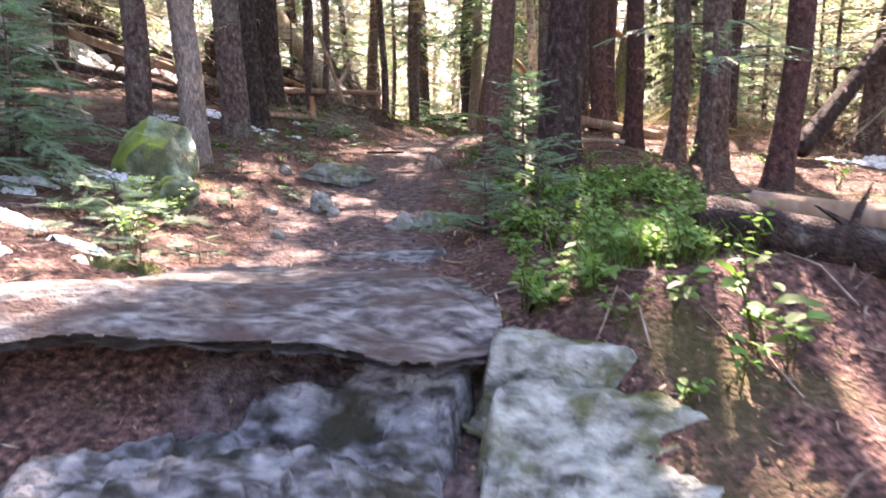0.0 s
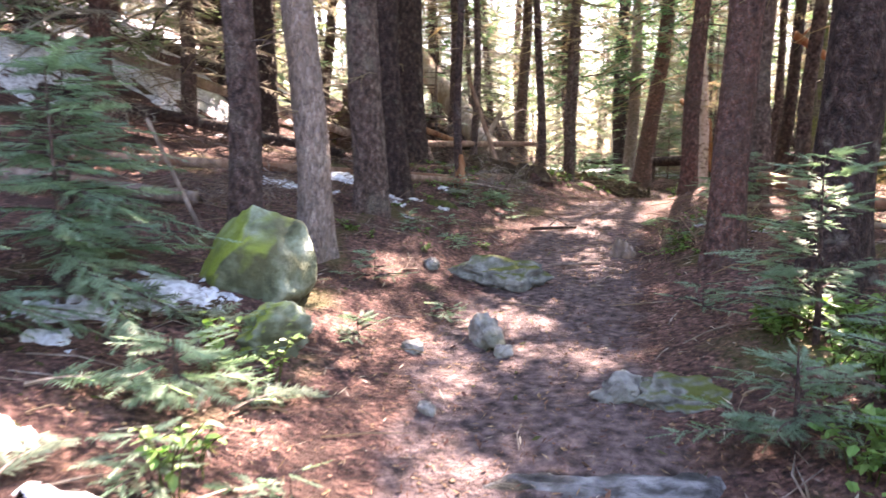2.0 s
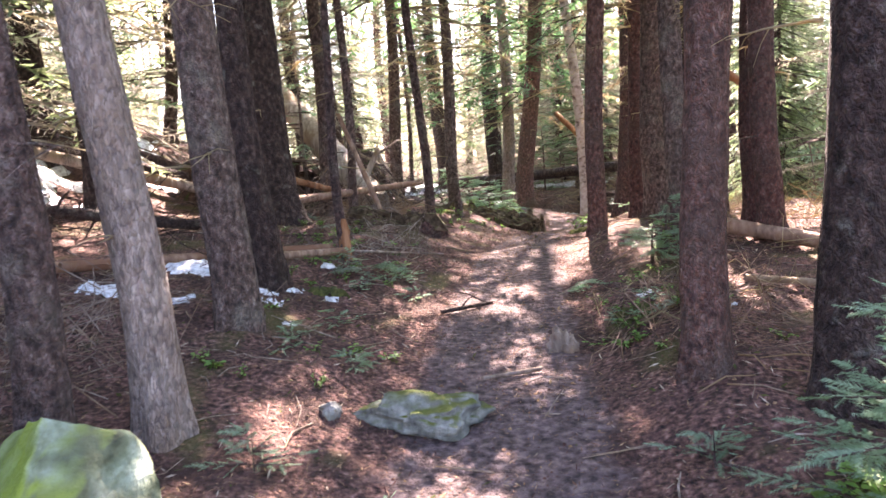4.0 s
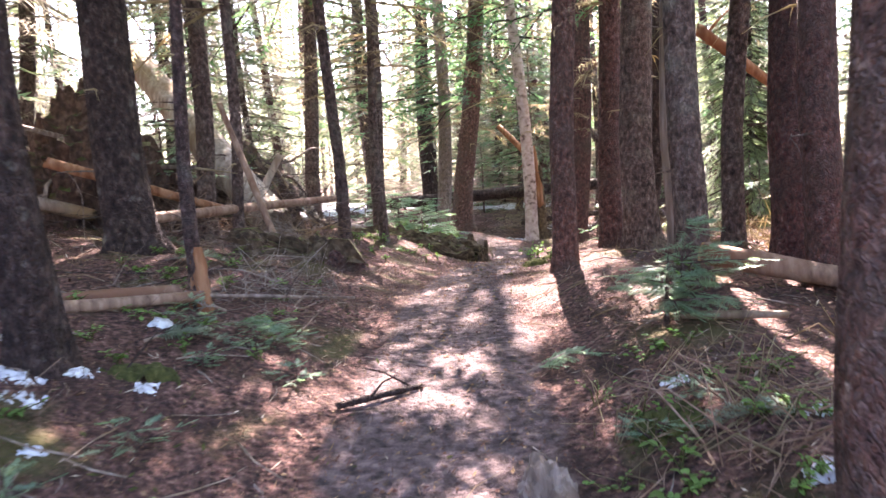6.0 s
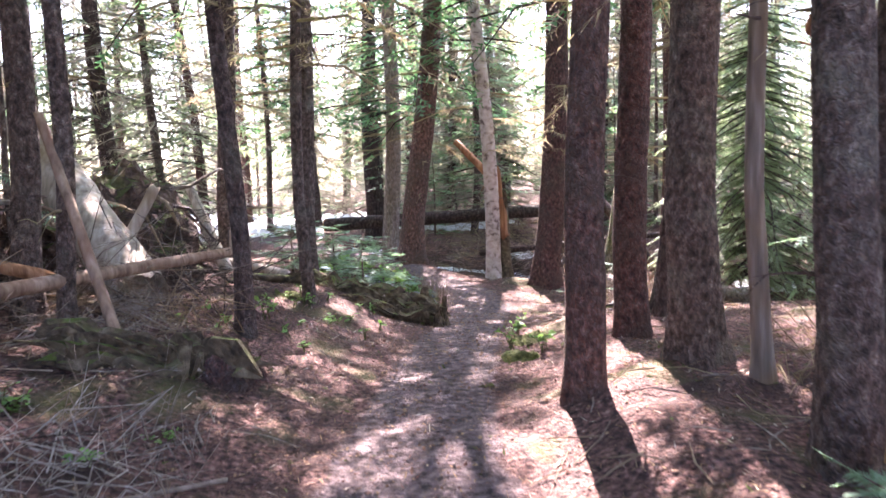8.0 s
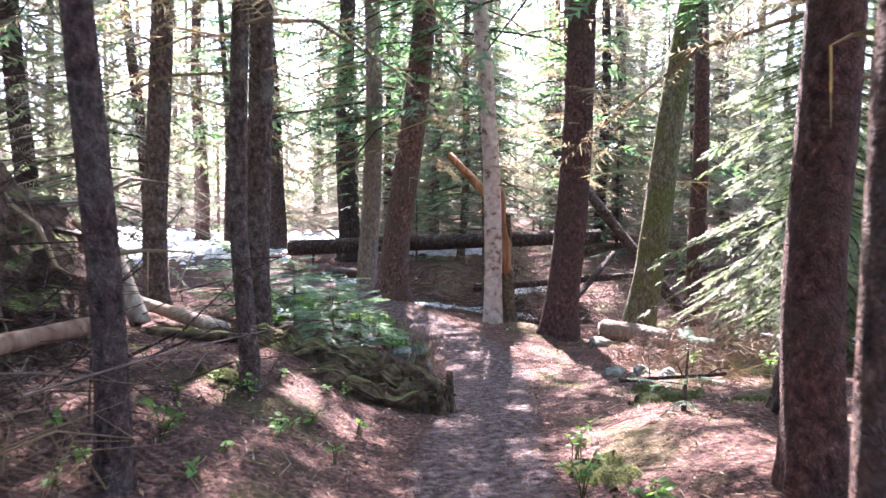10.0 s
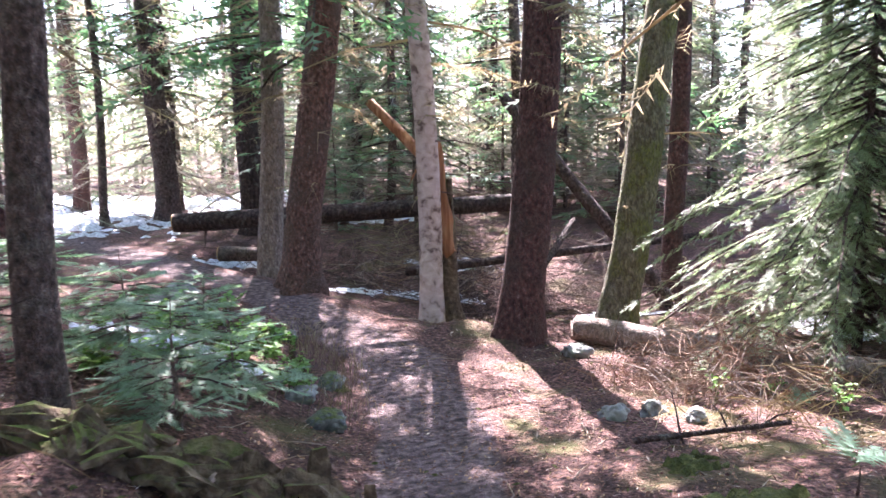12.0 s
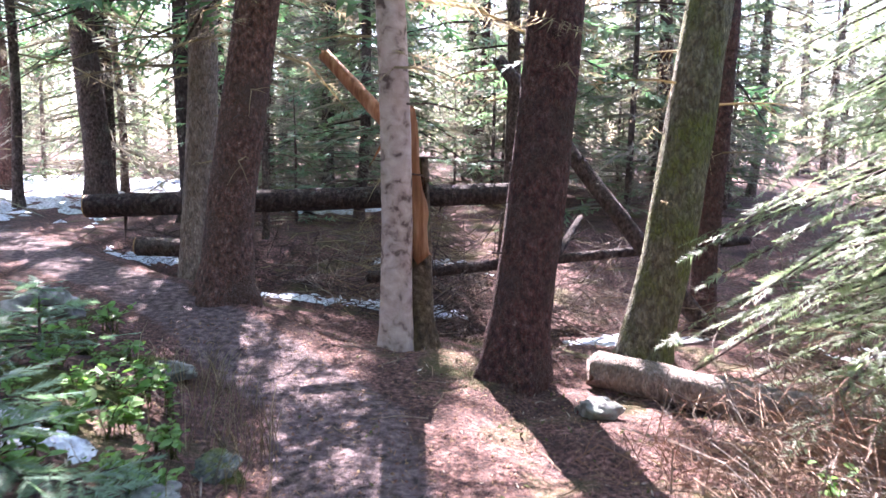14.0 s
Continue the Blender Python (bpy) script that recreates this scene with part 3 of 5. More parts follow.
# ---- the wood around ----
# copy of the spruce needles with backlight put into colour and boosted translucency
BACKLIT_NEEDLE = mat("backlit_spruce_needles", [(0.3, (0.08, 0.115, 0.065)), (0.6, (0.145, 0.185, 0.11)), (0.8, (0.22, 0.26, 0.17))], scale=3.0, detail=3, rough=0.6, bump=0, per_island=0.35,
                  sheer=(2.3, 2.25, 2.0), spec=0.3)
PALE_TWIG = mat("pale_dry_twigs", [(0.3, (0.2, 0.18, 0.145)), (0.6, (0.32, 0.295, 0.24)), (0.8, (0.44, 0.41, 0.34))], scale=4.0, detail=3, rough=0.9, bump=0, per_island=0.4,
                sheer=(1.4, 1.4, 1.35))
def wood_tree(seed):
    t = base("conifer", 0, 0, 0, "tall conifer of the surrounding wood with green boughs and dry twigs", "tree", "trees of the wood around")
    part("trunk", trunk(14, 0.2 + 0.05 * (seed % 3), (0, 0), 1.0, 12, seed, 0.4, 0.05, rows_low=12), (BARK, RED_BARK, DARK_BARK)[seed % 3], t, smooth=True)
    low, wood = boughs(400 + seed, 1.2 + 0.6 * (seed % 3), 7.0, 1.7, 1.2, 0.62, 5, 0.46, 0.16, COARSE, 0.16, -0.05)
    high, wood_high = boughs(450 + seed, 7.0, 13.8, 1.2, 0.2, 1.15, 4, 0.6, 0.28, COARSE, 0.14, 0.0)
    part("crown", join([low, high]), BACKLIT_NEEDLE, t, "green drooping boughs", kind="stuff")
    brown, wood_dry = boughs(500 + seed, 0.7, 7.5, 1.8, 1.5, 0.34, 5, 0.46, 0.12, HANGING, 0.16, -0.05)
    part("dry_brushwood", join([brown, wood_dry]), PALE_TWIG, t, "bare dry twigs", kind="stuff")
    part("branchwork", join([wood, wood_high]), DARK_BARK, t, kind="stuff")
    return t


masters = [wood_tree(k) for k in range(6)]
rs = np.random.RandomState(11)
spots = []


def scatter(count, xr, yr, gap, ok=lambda x, y: True, tall=True):
    made = tries = 0
    while made < count and tries < 6000:
        tries += 1
        x, y = rs.uniform(*xr), rs.uniform(*yr)
        if not ok(x, y) or any((x - a) ** 2 + (y - b) ** 2 < gap * gap for a, b in spots):
            continue
        # tall trees left out of this strip so that the sun reaches the trail
        if tall and y > 24 and abs(x - 2.5 - 0.277 * (y - 17.5)) < 0.8 and y < 40:
            continue
        if any((x - q[1]) ** 2 + (y - q[2]) ** 2 < 0.8 for q in TREES):
            continue
        spots.append((x, y))
        made += 1


scatter(17, (-1, 14), (27.5, 36), 1.6, lambda x, y: x > 2.3 or y > 31.5)
scatter(96, (-26, 34), (33, 62), 1.9, lambda x, y: not (-12 < x < -1 and y < 48))
scatter(9, (8.4, 16), (13, 27), 2.0)
scatter(10, (5.2, 18), (3, 13), 2.4, lambda x, y: x > 5.2 + 0.25 * abs(y - 9))
scatter(34, (-20, -5.6), (6, 32), 2.0, lambda x, y: x < -5.6 - 0.15 * y)
scatter(5, (-7.5, -2.6), (21, 29), 1.6)
# ten more conifers, added to shade the left slope
scatter(10, (-13, -5.4), (8, 18), 1.6)
# unseen conifers behind the start, added for their effect on the light
scatter(12, (-18, 18), (-28, -9), 3.0)
for n, (x, y) in enumerate(spots):
    s = rs.uniform(0.8, 1.3)
    m = pose(x, y, ground_z(x, y, False) - 0.05, rs.normal(0, 2), rs.normal(0, 2), rs.uniform(0, 360)) @ Matrix.Diagonal((s, s, s, 1))
    if n < len(masters):
        masters[n].matrix_basis = m
    else:
        c = copy_thing(masters[n % len(masters)], Matrix.Identity(4))
        c.matrix_basis = m

# young growth under the wood: low bushy conifers, green and half dry
def thicket(seed):
    t = base("young_conifer", 0, 0, 0, "bushy young conifer of the undergrowth with dry lower twigs", "tree", "young trees under the wood")
    h = 2.6 + 0.5 * (seed % 3)
    part("trunk", tube([(0, 0, -0.1), (0.02, 0, h * 0.5), (0, 0.02, h)], [0.035, 0.025, 0.005], 7), BARK, t)
    green, wood = boughs(800 + seed, 0.2, h, 1.0, 0.15, 0.34, 4, 0.34, 0.12, COARSE, 0.16, 0.05)
    part("foliage", green, BACKLIT_NEEDLE if seed % 2 else FRESH_NEEDLE, t, kind="stuff")
    brown, wood_dry = boughs(850 + seed, 0.2, h * 0.8, 1.0, 0.7, 0.3, 4, 0.36, 0.11, HANGING, 0.16, 0.05)
    part("dry_brushwood", join([brown, wood_dry, wood]), PALE_TWIG, t, kind="stuff")
    return t


young = [thicket(k) for k in range(4)]
spots = []
scatter(22, (1.6, 13), (27, 37), 1.3, tall=False)
scatter(10, (-9, 1.5), (34, 46), 1.6)
scatter(14, (7.6, 13), (12, 25), 1.3)
scatter(14, (3.6, 10), (8.8, 14.5), 1.2, lambda x, y: x > 4.2)
scatter(8, (5.0, 9), (3.5, 8), 1.3)
scatter(8, (-9, -5.2), (15, 27), 1.4)
for n, (x, y) in enumerate(spots):
    s = rs.uniform(0.7, 1.3) if y < 25 else rs.uniform(0.9, 2.0)
    m = pose(x, y, ground_z(x, y, False) - 0.04, 0, 0, rs.uniform(0, 360)) @ Matrix.Diagonal((s, s, s, 1))
    if n < len(young):
        young[n].matrix_basis = m
    else:
        copy_thing(young[n % len(young)], Matrix.Identity(4)).matrix_basis = m

# far woods: one mass of trees to the horizon
far = []
for k in range(420):
    a = rs.uniform(0, 2 * math.pi)
    r = rs.uniform(64, 130)
    x, y = r * math.sin(a), 12 + r * math.cos(a)
    z, h = ground_z(x, y, False), rs.uniform(12, 20)
    far.append(tube([(x, y, z - 0.2), (x, y, z + h)], [0.25, 0.05], 5))
    P = [(x + rs.normal(0, 1.5) * (1 - f), y + rs.normal(0, 1.5) * (1 - f), z + 1.5 + f * h) for f in rs.uniform(0, 1, 60)]
    D = [(rs.normal(), rs.normal(), -0.4) for q in P]
    far.append(place_sprays(COARSE, P, D, rs.uniform(0.9, 2.0, 60), rs))
tagged(part("far_woods", join(far), BACKLIT_NEEDLE, None), "distant conifer woods all round", "woods", kind="stuff")


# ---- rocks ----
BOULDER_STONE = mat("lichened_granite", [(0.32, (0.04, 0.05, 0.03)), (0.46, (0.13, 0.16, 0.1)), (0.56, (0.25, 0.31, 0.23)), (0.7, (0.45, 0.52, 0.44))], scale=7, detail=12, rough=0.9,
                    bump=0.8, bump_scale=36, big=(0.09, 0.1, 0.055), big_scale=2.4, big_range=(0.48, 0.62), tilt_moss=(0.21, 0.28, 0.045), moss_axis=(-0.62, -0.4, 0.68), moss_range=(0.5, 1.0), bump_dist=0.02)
def rock(name, x, y, size, material, label, seed, rz=0.0, sink=0.25, rough=0.4, facet=0.0, category="rock", z=None, planes=()):
    bm = bmesh.new()
    bmesh.ops.create_icosphere(bm, subdivisions=5, radius=0.5)
    cuts = [(Vector((random.Random(seed + k).gauss(0, 1), random.Random(seed * 3 + k).gauss(0, 1), random.Random(seed * 7 + k).gauss(0, 0.7))).normalized(), random.Random(seed * 5 + k).uniform(0.24, 0.42)) for k in range(13)]
    if planes:
        cuts = [(Vector(d).normalized(), c) for d, c in planes]
    for v in bm.verts:
        p = v.co.copy()
        for d, c in cuts:
            over = p.dot(d) - c
            if over > 0:
                p -= d * over * (0.95 if facet else 0.85)
        n = p.normalized()
        p += n * rough * 0.5 * (0.6 * noise.noise(p * 2.4 + Vector((seed, 0, 0))) + 0.4 * noise.noise(p * 6 + Vector((0, seed, 0))) + 0.2 * noise.noise(p * 14) + 0.1 * noise.noise(p * 30))
        v.co = Vector((p.x * size[0], p.y * size[1], p.z * size[2]))
    me = bpy.data.meshes.new(name)
    bm.to_mesh(me)
    bm.free()
    me.materials.append(material)
    me.polygons.foreach_set("use_smooth", [True] * len(me.polygons))
    ob = new(name, me)
    gz = ground_z(x, y) if z is None else z
    ob.matrix_basis = pose(x, y, gz + size[2] * (0.36 - sink), 0, 0, rz)
    return tagged(ob, label, category)


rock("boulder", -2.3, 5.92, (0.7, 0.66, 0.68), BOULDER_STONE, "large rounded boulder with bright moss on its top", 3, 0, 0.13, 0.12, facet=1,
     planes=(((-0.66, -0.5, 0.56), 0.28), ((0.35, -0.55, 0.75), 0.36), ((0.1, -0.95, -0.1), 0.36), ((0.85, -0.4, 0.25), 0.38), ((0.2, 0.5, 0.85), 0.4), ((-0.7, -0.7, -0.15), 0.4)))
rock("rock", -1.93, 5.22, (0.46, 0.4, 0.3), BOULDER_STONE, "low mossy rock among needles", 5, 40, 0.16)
rock("rock", -1.0, 6.02, (0.2, 0.46, 0.24), STONE, "pale upright stone set in the trail", 8, 20, 0.2)
rock("rock", -0.88, 5.82, (0.13, 0.14, 0.12), STONE, "small pale stone in the trail", 9, 0, 0.2)
rock("rock", -1.04, 7.3, (0.92, 0.42, 0.34), DARK_MOSS_STONE, "flat grey stone lying across the trail", 12, -4, 0.2)
rock("rock", -1.55, 7.3, (0.16, 0.14, 0.14), STONE, "small grey stone beside the trail", 14, 0, 0.2)
rock("rock", -0.05, 5.3, (0.5, 0.34, 0.22), DARK_MOSS_STONE, "low mossy stone at the trail edge", 17, 10, 0.25)
rock("rock", -0.28, 5.32, (0.3, 0.26, 0.18), STONE, "grey stone half buried in soil", 19, 10, 0.22)
rock("rock", -1.12, 5.0, (0.1, 0.1, 0.09), STONE, "small round stone on the trail", 21, 0, 0.2)
rock("rock", -1.35, 5.75, (0.16, 0.14, 0.1), STONE, "small flat stone on the trail", 23, 0, 0.25)
rock("rock", 0.87, 18.14, (0.3, 0.22, 0.2), DARK_MOSS_STONE, "stone with yellow-green moss at the trail edge", 25, -30, 0.18)
rock("rock", 0.75, 18.6, (0.34, 0.24, 0.16), STONE, "grey flat stone on the bank", 26, 0, 0.2)
rock("rock", 3.42, 19.5, (0.4, 0.3, 0.24), STONE, "angular grey-green stone beside the fallen log", 31, -35, 0.38, facet=1)
rock("rock", 2.85, 17.8, (0.3, 0.2, 0.2), STONE, "bluish grey stone at the trail edge", 33, -30, 0.38, facet=1)
rock("rock", 3.15, 17.75, (0.24, 0.2, 0.24), STONE, "dark grey stone at the trail edge", 35, 20, 0.38, facet=1)
rock("rock", 3.3, 17.45, (0.2, 0.16, 0.13), STONE, "pale small stone in the sun", 37, 20, 0.2)
rock("rock", 0.72, 20.5, (0.5, 0.3, 0.2), STONE, "flat grey stone along the trail bank", 39, 30, 0.24)
rock("rock", -0.2, 21.9, (0.7, 0.5, 0.4), STONE, "grey boulder in the mossy bank", 41, 20, 0.3)
rock("rock", 1.05, 19.0, (0.26, 0.2, 0.18), DARK_MOSS_STONE, "mossy stone at the foot of the bank", 43, 10, 0.2)


# ---- bedrock slabs at the start ----
def slab(name, outline, top, label, seed, thick=0.5, step=0.035, rough=1.0, steps=(), lip=0.0, stone=None):
    """A rock slab: a dense top inside an outline, weathered, with its edges rolled down into the soil."""
    xs, ys = [p[0] for p in outline], [p[1] for p in outline]

    def inside(x, y):
        d, odd = 9.0, False
        for i in range(len(outline)):
            (ax, ay), (bx, by) = outline[i - 1], outline[i]
            u = max(0, min(1, ((x - ax) * (bx - ax) + (y - ay) * (by - ay)) / ((bx - ax) ** 2 + (by - ay) ** 2)))
            d = min(d, math.hypot(x - ax - u * (bx - ax), y - ay - u * (by - ay)))
            if (ay > y) != (by > y) and x < (bx - ax) * (y - ay) / (by - ay) + ax:
                odd = not odd
        return d if odd else -d

    gx, gy = np.arange(min(xs) - 0.1, max(xs) + 0.1, step), np.arange(min(ys) - 0.1, max(ys) + 0.1, step)
    V, keep = [], []
    for y in gy:
        for x in gx:
            wob = 0.06 * noise.noise((x * 3, y * 3, seed)) + 0.03 * noise.noise((x * 9, y * 9, seed + 4))
            d = inside(x, y) + wob
            strata = 0.022 * math.floor(5 * noise.noise((x * 0.9 + seed, y * 2.6, 0.4)) + 0.5)
            z = top(x, y) + rough * (strata + 0.03 * noise.noise((x * 2, y * 5, seed)) + 0.018 * noise.noise((x * 7, y * 12, seed)) + 0.008 * noise.noise((x * 22, y * 26, seed)))
            for line, drop in steps:
                z -= drop * smooth01(-0.02, 0.05, line(x) - y + 0.05 * noise.noise((x * 4, seed, 1)))
            fall = 1 - smooth01(-0.05, 0.035, d)
            V.append((x, y, z - fall * thick))
            keep.append(d > -0.12)
    n = len(gx)
    F = []
    for j in range(len(gy) - 1):
        for i in range(n - 1):
            q = [j * n + i, j * n + i + 1, (j + 1) * n + i + 1, (j + 1) * n + i]
            if all(keep[k] for k in q):
                F.append(q)
    used = sorted({k for f in F for k in f})
    idx = {k: a for a, k in enumerate(used)}
    top_v, top_f = [V[k] for k in used], [[idx[k] for k in f] for f in F]
    if lip:
        # an underside, so that the edge juts out over the soil
        n = len(top_v)
        top_f += [[i + n for i in f[::-1]] for f in top_f]
        top_v += [(x, y, z - lip - 0.025 * noise.noise((x * 5, y * 5, seed))) for x, y, z in top_v]
    ob = part(name, (top_v, top_f), stone or SLAB, None, smooth=True)
    return tagged(ob, label, "rock")


SLAB = mat("weathered_bedrock", [(0.32, (0.018, 0.018, 0.015)), (0.44, (0.075, 0.074, 0.075)), (0.53, (0.175, 0.178, 0.19)), (0.63, (0.27, 0.275, 0.285)), (0.78, (0.42, 0.42, 0.42))], scale=9, detail=14,
           rough=0.75, bump=1.0, bump_scale=34, stretch=(1, 1.7, 1.7), big=(0.035, 0.033, 0.02), big_scale=3.6, big_range=(0.5, 0.66), bump_dist=0.03, warp=0.25)
DUSTY_SLAB = mat("dusty_bedrock", [(0.3, (0.024, 0.023, 0.021)), (0.44, (0.1, 0.093, 0.095)), (0.54, (0.185, 0.177, 0.18)), (0.72, (0.36, 0.35, 0.34))], scale=12, detail=14,
                 rough=0.85, bump=1.0, bump_scale=38, stretch=(1, 2.0, 1.7), big=(0.085, 0.053, 0.046), big_scale=4.5, big_range=(0.38, 0.68), bump_dist=0.03, warp=0.2)
PALE_SLAB = mat("pale_lichened_bedrock", [(0.3, (0.05, 0.052, 0.04)), (0.44, (0.19, 0.2, 0.175)), (0.56, (0.33, 0.345, 0.31)), (0.76, (0.5, 0.52, 0.48))], scale=10, detail=14,
                rough=0.85, bump=1.0, bump_scale=36, stretch=(1, 1.6, 1.6), big=(0.085, 0.095, 0.03), big_scale=4.0, big_range=(0.54, 0.7), bump_dist=0.03, warp=0.2)
slab("bedrock_slab", [(-2.0, 2.3), (-1.62, 2.34), (-1.42, 2.44), (-1.3, 2.53), (-0.95, 2.53), (-0.6, 2.5), (-0.29, 2.45), (-0.05, 2.44), (0.06, 2.56), (0.15, 2.76), (0.0, 3.1), (-0.3, 3.45), (-0.7, 3.75), (-1.2, 3.7), (-1.7, 3.4), (-2.1, 2.9)],
     lambda x, y: 0.815 - 0.05 * max(0, y - 2.8) - 0.06 * smooth01(-0.5, -0.1, x) * (1 - smooth01(2.5, 2.75, y)) + 0.012 * math.sin(x * 3), "broad grey bedrock ledge with an overhanging mossy lip", 2.0, 0.03, 0.02, 0.55, lip=0.03, stone=DUSTY_SLAB)
slab("bedrock_slab", [(-1.32, 2.22), (-1.0, 2.3), (-0.6, 2.46), (-0.3, 2.5), (-0.02, 2.66), (0.08, 2.55), (0.03, 2.1), (-0.02, 1.4), (-0.5, 1.2), (-1.1, 1.6), (-1.3, 2.0)],
     lambda x, y: 0.645 + 0.28 * (y - 2.45) + 0.02 * (x + 0.6), "grey-blue bedrock slab sloping up the trail", 5.0, 0.3, 0.016, 2.1, steps=((lambda x: 2.05 + 0.05 * x, 0.025), (lambda x: 2.36 - 0.12 * x, 0.03), (lambda x: 2.22 + 0.1 * x, 0.015)))
slab("bedrock_slab", [(0.15, 2.44), (0.2, 2.62), (0.27, 2.8), (0.36, 2.82), (0.46, 2.66), (0.7, 2.6), (0.72, 2.5), (0.6, 2.43), (0.35, 2.41)],
     lambda x, y: 0.76 + 0.12 * (y - 2.65) - 0.1 * (x - 0.3), "pale grey rock block beside a soil crack", 7.0, 0.3, 0.016, 0.9, stone=PALE_SLAB)
slab("bedrock_slab", [(0.12, 2.22), (0.2, 2.38), (0.45, 2.4), (0.66, 2.36), (0.9, 2.16), (1.12, 1.85), (1.0, 1.4), (0.3, 1.3), (0.08, 1.7)],
     lambda x, y: 0.53 + 0.2 * (y - 2.3), "pale rock block with mossy edge", 9.0, 0.3, 0.016, 1.7, steps=((lambda x: 2.27 - 0.08 * x, 0.05), (lambda x: 2.08 - 0.25 * x, 0.06)), stone=PALE_SLAB)
slab("bedrock_slab", [(-1.0, 4.2), (-0.5, 4.0), (-0.1, 4.25), (0.05, 4.55), (-0.3, 4.6), (-0.7, 4.55)], lambda x, y: 0.69, "low bedrock patch flush with the trail", 11.0, 0.2, 0.025, 0.6)


# ---- logs and dead wood ----
def log(name, a, b, dia, material, label, seed=0.0, taper=0.8, bow=0.03, sides=18, rough=0.08, stubs=0, cut=False, category="log"):
    a, b = Vector(a), Vector(b)
    t = base(name, a.x, a.y, a.z, label, category)
    n = max(8, int((b - a).length / 0.1))
    side = Vector((noise.noise((seed, 1, 1)), noise.noise((seed, 5, 1)), noise.noise((seed, 9, 4)))) * bow * 2
    pts = [(b - a) * (k / n) + side * math.sin(math.pi * k / n) for k in range(n + 1)]
    V, F = tube(pts, [dia / 2 * (1 - (1 - taper) * k / n) * (1 + 0.07 * noise.noise((seed, k * 0.35, 2))) for k in range(n + 1)], sides, rough, 3.0, seed, True, 1.0)
    if not cut:
        # ragged broken ends
        along = np.array(tuple((b - a).normalized()))
        for k in range(sides):
            V[k] += along * dia * 0.7 * (0.5 + noise.noise((k * 0.9, seed, 3)))
            V[len(V) - 1 - k] -= along * dia * 0.7 * (0.5 + noise.noise((k * 0.9, seed, 8)))
    part("stem", (V, F), material, t, smooth=True)
    if cut:
        d = (b - a).normalized()
        part("cut_face", tube([-d * 0.02, d * 0.01], [dia / 2 * 0.93, dia / 2 * 0.93], 20), CUT, t, "pale sawn end")
    r = random.Random(seed * 10 + 1)
    for k in range(stubs):
        c = pts[r.randrange(1, n)]
        d = Vector((r.gauss(0, 1), r.gauss(0, 1), r.gauss(0.3, 0.8))).normalized()
        L = r.uniform(0.1, 0.45)
        part("branch_stub", tube([c, c + d * L * 0.5, c + d * L + Vector((0, 0, -0.05))], [dia * 0.1 + 0.004, dia * 0.07 + 0.003, 0.003], 5), material, t)
    return t


CUT = mat("sawn_wood", [(0.3, (0.35, 0.2, 0.1)), (0.6, (0.55, 0.36, 0.2)), (0.8, (0.66, 0.48, 0.3))], scale=12, detail=5, rough=0.8, bump=0.3)
MOSSY_WOOD = mat("mossy_rotten_wood", [(0.25, (0.025, 0.018, 0.012)), (0.5, (0.1, 0.07, 0.045)), (0.75, (0.22, 0.17, 0.11))], scale=14, detail=9, rough=0.95, bump=1.0,
                 bump_scale=24, tilt_moss=(0.085, 0.11, 0.022), moss_range=(0.65, 1.05), big_scale=5.0, bump_dist=0.03)


def over(x, y, h):
    return (x, y, ground_z(x, y, False) + h)


GREYLOG = "weathered grey fallen log lying on the forest floor"
log("fallen_log", (1.12, 3.3, 1.07), (2.5, 2.2, 0.86), 0.21, DARK_BARK, "dark fallen log with a broken end", 1.0, stubs=3)
log("fallen_log", (1.36, 3.42, 1.1), (2.9, 2.5, 1.0), 0.16, GREY_WOOD, GREYLOG, 2.0, stubs=3)
log("fallen_log", over(2.0, 3.5, 0.12), over(3.6, 2.8, 0.14), 0.15, GREY_WOOD, GREYLOG, 3.0)
log("fallen_log", over(3.4, 7.2, 0.1), over(5.2, 8.4, 1.6), 0.2, DARK_BARK, "dark fallen trunk propped up at a slant", 4.0, stubs=4)
log("fallen_log", over(-5.2, 8.2, 0.13), over(-1.95, 10.6, 0.05), 0.1, PEELED_WOOD, "long pale log lying behind the trunks on the slope", 5.0, stubs=4)
log("fallen_log", over(-2.5, 9.9, 0.06), over(-1.8, 10.5, 0.07), 0.08, PEELED_WOOD, "short pale log beside the orange snag", 6.0)
log("leaning_pole", over(-3.1, 6.8, 0.0), over(-3.55, 6.9, 0.75), 0.035, GREY_WOOD, "thin grey pole leaning on the slope", 7.0)
for k, (x0, y0, x1, y1, h) in enumerate([(-6.5, 9.5, -3.4, 11.2, 0.1), (-7.5, 11.5, -3.6, 13.8, 0.16), (-6.0, 13.2, -3.2, 14.8, 0.15), (-5.6, 7.0, -3.4, 7.4, 0.1), (-8, 14, -4.4, 15.5, 0.2)]):
    log("fallen_log", over(x0, y0, h), over(x1, y1, h), 0.14 + 0.03 * (k % 3), GREY_WOOD if k % 2 else DARK_BARK, "fallen log on the slope among branches", 10.0 + k, stubs=6)
# slanting log between the trunks
log("fallen_log", (1.45, 10.45, 1.56), (2.75, 9.35, 1.27), 0.15, PEELED_WOOD, "bare yellowish log slanting between trunks", 20.0, cut=True)
log("leaning_pole", over(1.35, 8.9, 0.04), over(2.0, 8.2, 0.1), 0.06, PALE_WOOD, "thin peeled pole on the needles", 21.0)
log("fallen_log", over(0.95, 9.7, 0.04), over(1.5, 9.5, 0.05), 0.05, GREY_WOOD, "thin dry stick on the needles", 22.0)
log("broken_trunk", (2.02, 11.75, 3.25), (2.85, 11.9, 2.7), 0.1, ORANGE_WOOD, "broken orange trunk hung up between two trees", 23.0, stubs=3)
